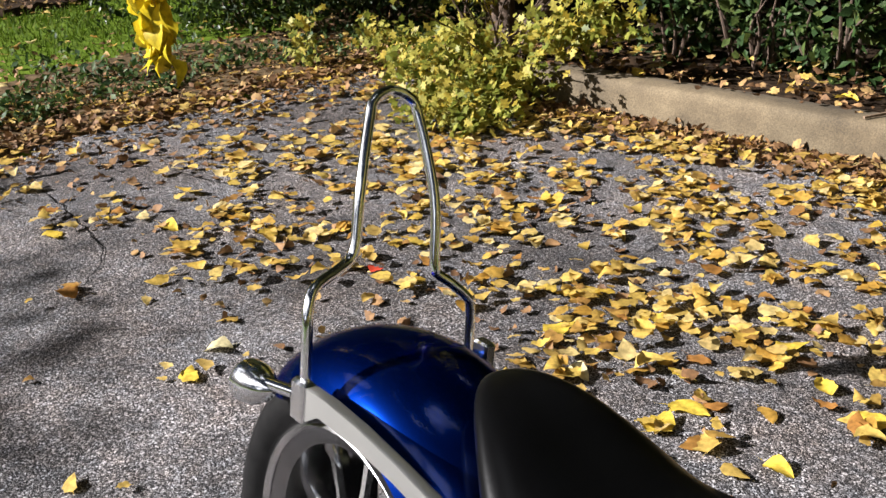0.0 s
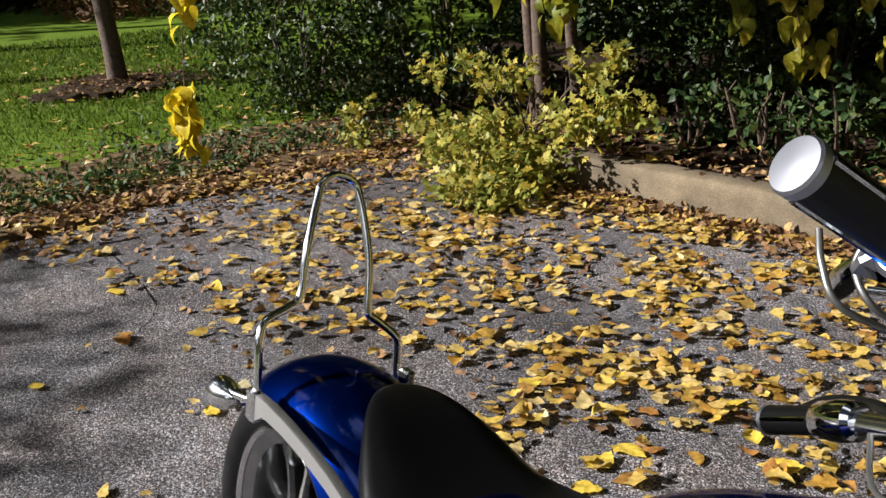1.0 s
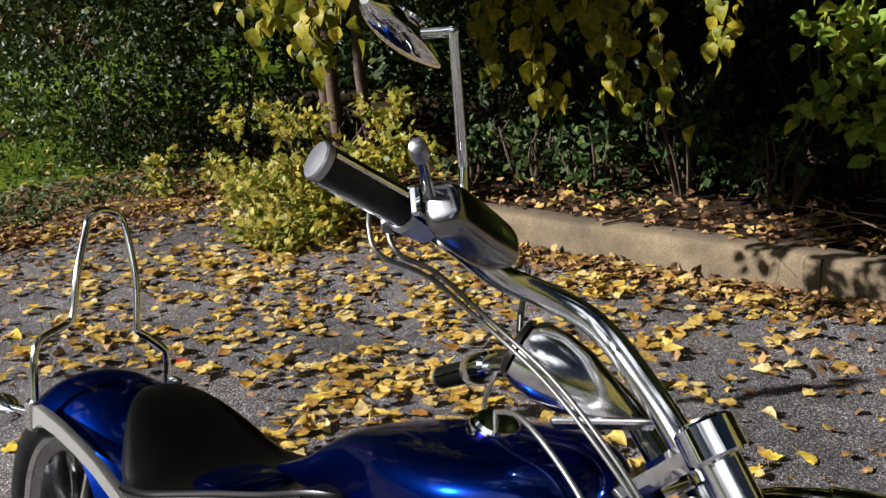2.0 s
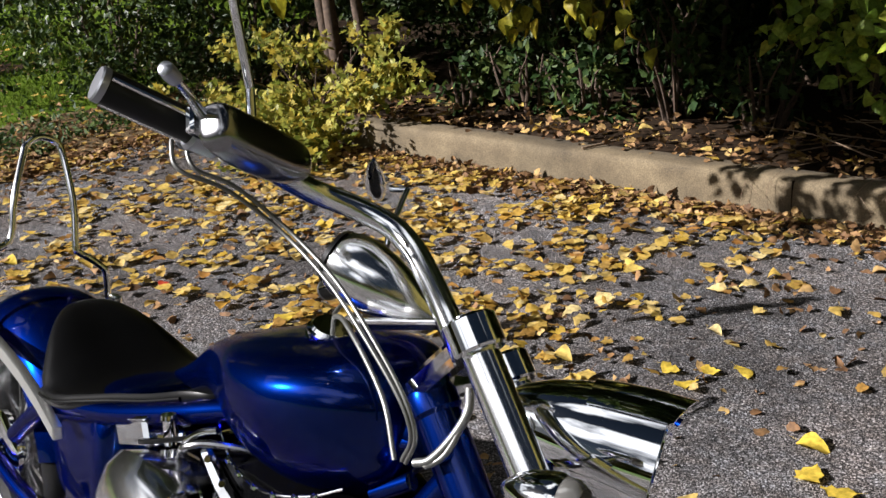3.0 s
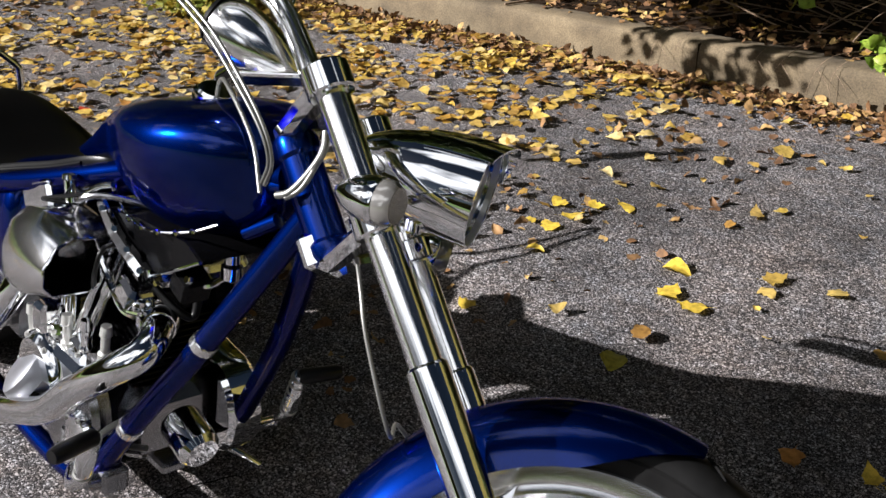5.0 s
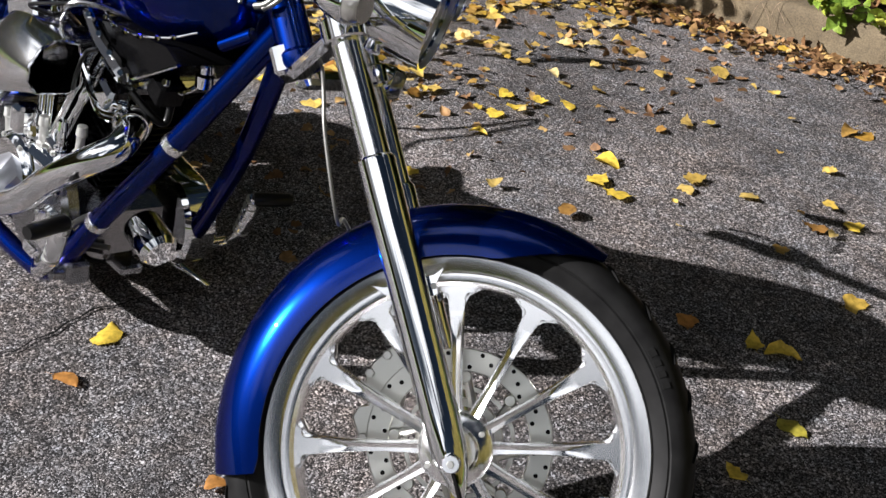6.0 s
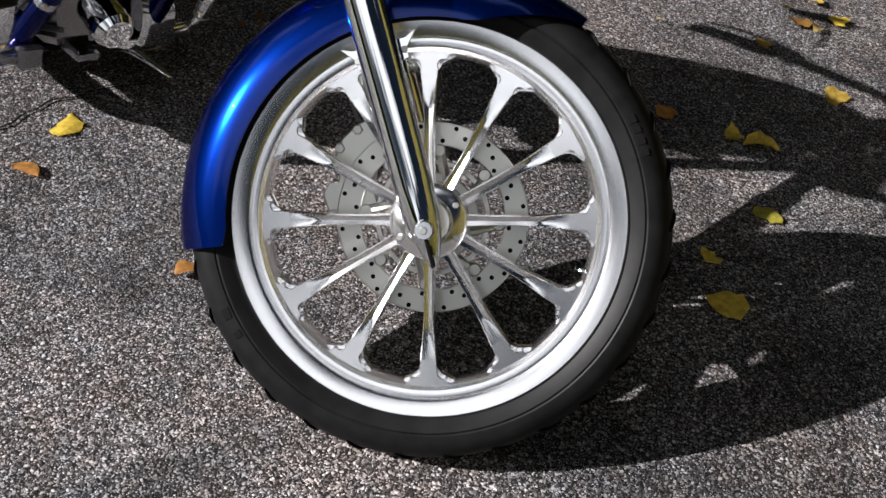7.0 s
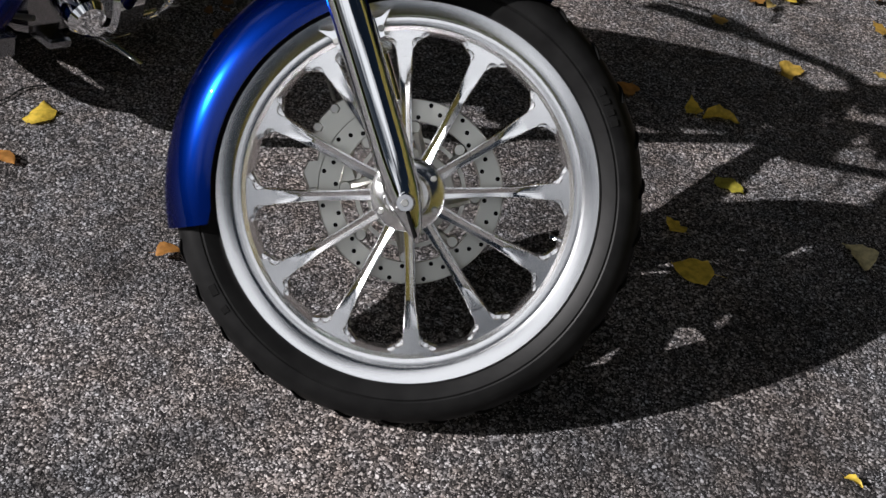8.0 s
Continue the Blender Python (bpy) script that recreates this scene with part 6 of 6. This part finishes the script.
part("carburettor", join(rod((-1.04, -0.05, 0.575), (-1.04, -0.17, 0.575), [(0, 0.035), (0.5, 0.035), (0.52, 0.045), (0.9, 0.045), (1, 0.04)], 24), tube([(-1.02, -0.10, 0.62), (-0.99, -0.14, 0.66), (-0.95, -0.12, 0.68), (-0.90, -0.06, 0.67)], 0.006, 10)), CASE, engine, "", FRAME, 30)


def air_cleaner():
    """A faceted scoop that opens forward."""
    face = [(1.0, 0.25), (0.80, 0.88), (0.05, 1.0), (-0.52, 0.72), (-0.95, 0.10), (-1.0, -0.55), (-0.66, -0.98), (0.55, -1.0), (1.0, -0.7)]
    def ring(x, half, top, bottom, y0):
        return [(x, y0 + half * u, (top + bottom) / 2 + (top - bottom) / 2 * v) for u, v in face]
    rows = [(-1.178, 0.012, 0.560, 0.500, -0.165), (-1.170, 0.032, 0.588, 0.474, -0.167), (-1.135, 0.046, 0.610, 0.460, -0.168), (-1.07, 0.052, 0.622, 0.476, -0.168), (-1.00, 0.052, 0.618, 0.500, -0.168), (-0.958, 0.049, 0.611, 0.512, -0.167)]
    body = part("air_cleaner", loft([ring(*r) for r in stations(rows, 3)], True, False), SATIN_CHROME, engine, "chrome scoop air cleaner", FRAME, 44)
    part("mouth", loft([ring(*r) for r in ((-0.9575, 0.0465, 0.6075, 0.5155, -0.167), (-0.98, 0.043, 0.602, 0.516, -0.167), (-1.05, 0.036, 0.590, 0.51, -0.167), (-1.10, 0.015, 0.56, 0.52, -0.167))], True, False), BLACK_METAL, body, "dark open scoop mouth", FRAME)
    part("lip", tube(ring(-0.958, 0.0485, 0.6105, 0.5125, -0.167) + ring(-0.958, 0.0485, 0.6105, 0.5125, -0.167)[:1], 0.0028, 8, 1), CHROME, body, "", FRAME)


air_cleaner()
for pts in ([(-0.85, -0.07, 0.505), (-0.785, -0.105, 0.510), (-0.756, -0.145, 0.490), (-0.79, -0.18, 0.452), (-0.878, -0.20, 0.383), (-1.008, -0.21, 0.282), (-1.25, -0.215, 0.190), (-1.5, -0.215, 0.16), (-1.95, -0.22, 0.16)],
            [(-1.16, -0.08, 0.53), (-1.185, -0.135, 0.49), (-1.215, -0.17, 0.415), (-1.275, -0.19, 0.335), (-1.37, -0.20, 0.26), (-1.55, -0.205, 0.225), (-1.95, -0.21, 0.225)]):
    pipe = part("exhaust_pipe", tube(pts, 0.0255, 24), CHROME, bike, "chrome exhaust pipe", FRAME)
    part("collar", rod(Vector(pts[0]).lerp(Vector(pts[1]), 0.3), Vector(pts[1]), [(0, 0.034), (0.7, 0.034), (1, 0.028)], 24), CHROME, pipe, "", FRAME, 30)
cover2 = part("cam_cover", join(rod((-1.10, -0.135, 0.30), (-1.10, -0.178, 0.30), [(0, 0.085), (0.5, 0.085), (0.8, 0.078), (1, 0.068)], 40), box((0.15, 0.04, 0.07), (-1.02, -0.145, 0.34), 0.012)), CHROME, engine, "round chrome cam cover", FRAME, 30)
for k in range(6):
    a = radians(60 * k)
    part("bolt", bolt((-1.10 + 0.074 * math.cos(a), -0.172, 0.30 + 0.074 * math.sin(a)), (0, -1, 0), 0.006, 0.005), BRUSHED, cover2, "", FRAME)
part("oil_filter", rod((-0.86, -0.02, 0.28), (-0.78, -0.02, 0.255), [(0, 0.036), (0.08, 0.038), (0.85, 0.038), (1, 0.03)], 32), CHROME, engine, "chrome oil filter", FRAME, 30)
for pts in ([(-1.0, -0.14, 0.24), (-0.93, -0.15, 0.245), (-0.87, -0.14, 0.30), (-0.85, -0.12, 0.32)], [(-1.05, -0.13, 0.18), (-0.98, -0.11, 0.20), (-0.90, -0.06, 0.215)]):
    part("oil_line", tube(pts, 0.006, 10), CABLE, engine, "braided oil line", FRAME)
for side in (-1, 1):
    peg = part("forward_control", join(tube([(-1.02, side * 0.14, 0.148), (-0.94, side * 0.18, 0.165), (-0.875, side * 0.20, 0.205)], [0.012, 0.013, 0.012], 14), box((0.09, 0.016, 0.034), (-1.03, side * 0.145, 0.155), 0.005)), CHROME, bike, "chrome forward foot control", FRAME)
    part("foot_lever", tube([(-0.880, side * 0.20, 0.200), (-0.848, side * 0.202, 0.238), (-0.826, side * 0.202, 0.290), (-0.812, side * 0.200, 0.335)], [0.011, 0.014, 0.017, 0.012], 14), CHROME, peg, "curved chrome foot lever", FRAME)
    for k in range(6):
        q = Vector((-0.846, side * 0.202, 0.243)).lerp(Vector((-0.815, side * 0.200, 0.326)), k / 5)
        part("lever_rib", rod(q - Vector((0.0008, 0, 0.0022)), q + Vector((0.0008, 0, 0.0022)), [(0, 0.0165), (1, 0.0165)], 14), BRUSHED, peg, "", FRAME)
    part("rubber_peg", rod((-0.812, side * 0.195, 0.330), (-0.790, side * 0.275, 0.330), [(0, 0.012), (0.05, 0.015), (0.9, 0.015), (1, 0.012)], 18), BLACK, peg, "black rubber peg", FRAME)
part("step_plate", box((0.115, 0.05, 0.022), (-0.963, 0.0, 0.150), 0.005), CASE, bike, "worn polished step plate", FRAME)
for x, y, z, tilt in ((-1.10, -0.125, 0.375, -12), (-1.00, -0.125, 0.375, 12)):
    blk = part("lifter_block", moved(box((0.060, 0.045, 0.060), (0, 0, 0), 0.008), Matrix.Translation((x, y, z)) @ Matrix.Rotation(radians(tilt), 4, "Y")), CHROME, engine, "chrome lifter block", FRAME, 30)
    for dx in (-0.02, 0.02):
        part("bolt", bolt((x + dx, y - 0.022, z + 0.012), (0, -1, 0), 0.005, 0.006), BRUSHED, blk, "", FRAME)
for pts in ([(-0.93, -0.09, 0.60), (-0.90, -0.14, 0.61), (-0.91, -0.15, 0.57), (-0.96, -0.13, 0.52)], [(-1.15, -0.09, 0.60), (-1.13, -0.14, 0.62), (-1.08, -0.15, 0.64), (-1.02, -0.11, 0.66)]):
    part("plug_lead", tube(pts, 0.004, 8), BLACK, engine, "black spark plug lead", FRAME)
gear = part("gear_case", join(rod((-0.965, -0.125, 0.235), (-0.965, -0.165, 0.235), [(0, 0.050), (0.7, 0.050), (0.9, 0.044), (1, 0.034)], 36), box((0.10, 0.05, 0.05), (-1.0, -0.13, 0.20), 0.01)), CHROME, engine, "round chrome gear case", FRAME, 30)
for k in range(5):
    a = radians(72 * k)
    part("bolt", bolt((-0.965 + 0.041 * math.cos(a), -0.160, 0.235 + 0.041 * math.sin(a)), (0, -1, 0), 0.005, 0.005), BRUSHED, gear, "", FRAME)
part("oil_pump", join(box((0.06, 0.05, 0.05), (-0.92, -0.12, 0.17), 0.008), rod((-0.92, -0.145, 0.17), (-0.92, -0.165, 0.17), [(0, 0.02), (1, 0.016)], 20)), CASE, engine, "", FRAME, 30)
# unseen left side of the engine, added to stop sun reaching the ground through it
part("primary_cover", join(prism(arc(-1.30, 0.25, 0.12, 90, 270, 14) + arc(-0.98, 0.22, 0.10, -90, 90, 14), 0.175, 0.10, 0.01)), CHROME, engine, "long chrome primary cover", FRAME, 30)
part("lower_frame_plate", box((0.30, 0.20, 0.02), (-1.16, 0.0, 0.125), 0.005), BLACK_METAL, engine, "", FRAME, 30)
part("transmission", join(box((0.26, 0.20, 0.24), (-1.47, 0.0, 0.33), 0.03), rod((-1.45, -0.10, 0.33), (-1.45, -0.125, 0.33), [(0, 0.09), (0.6, 0.09), (1, 0.075)], 32)), CASE, engine, "polished gearbox case", FRAME, 30)
# radius widened so the pulley blocks sun through the spokes
part("drive_pulley", lathe([(0.03, 0.115), (0.185, 0.115), (0.19, 0.12), (0.19, 0.145), (0.185, 0.15), (0.03, 0.15)], 64, True), BLACK_METAL, rear, "black rear drive pulley", RW, 30)
for side in (-1, 1):
    part("swing_arm", tube([(-1.52, side * 0.135, 0.28), (-1.70, side * 0.15, 0.285), (-1.93, side * 0.15, 0.295)], 0.017, 14), BLUE, bike, "blue painted swing arm", FRAME)
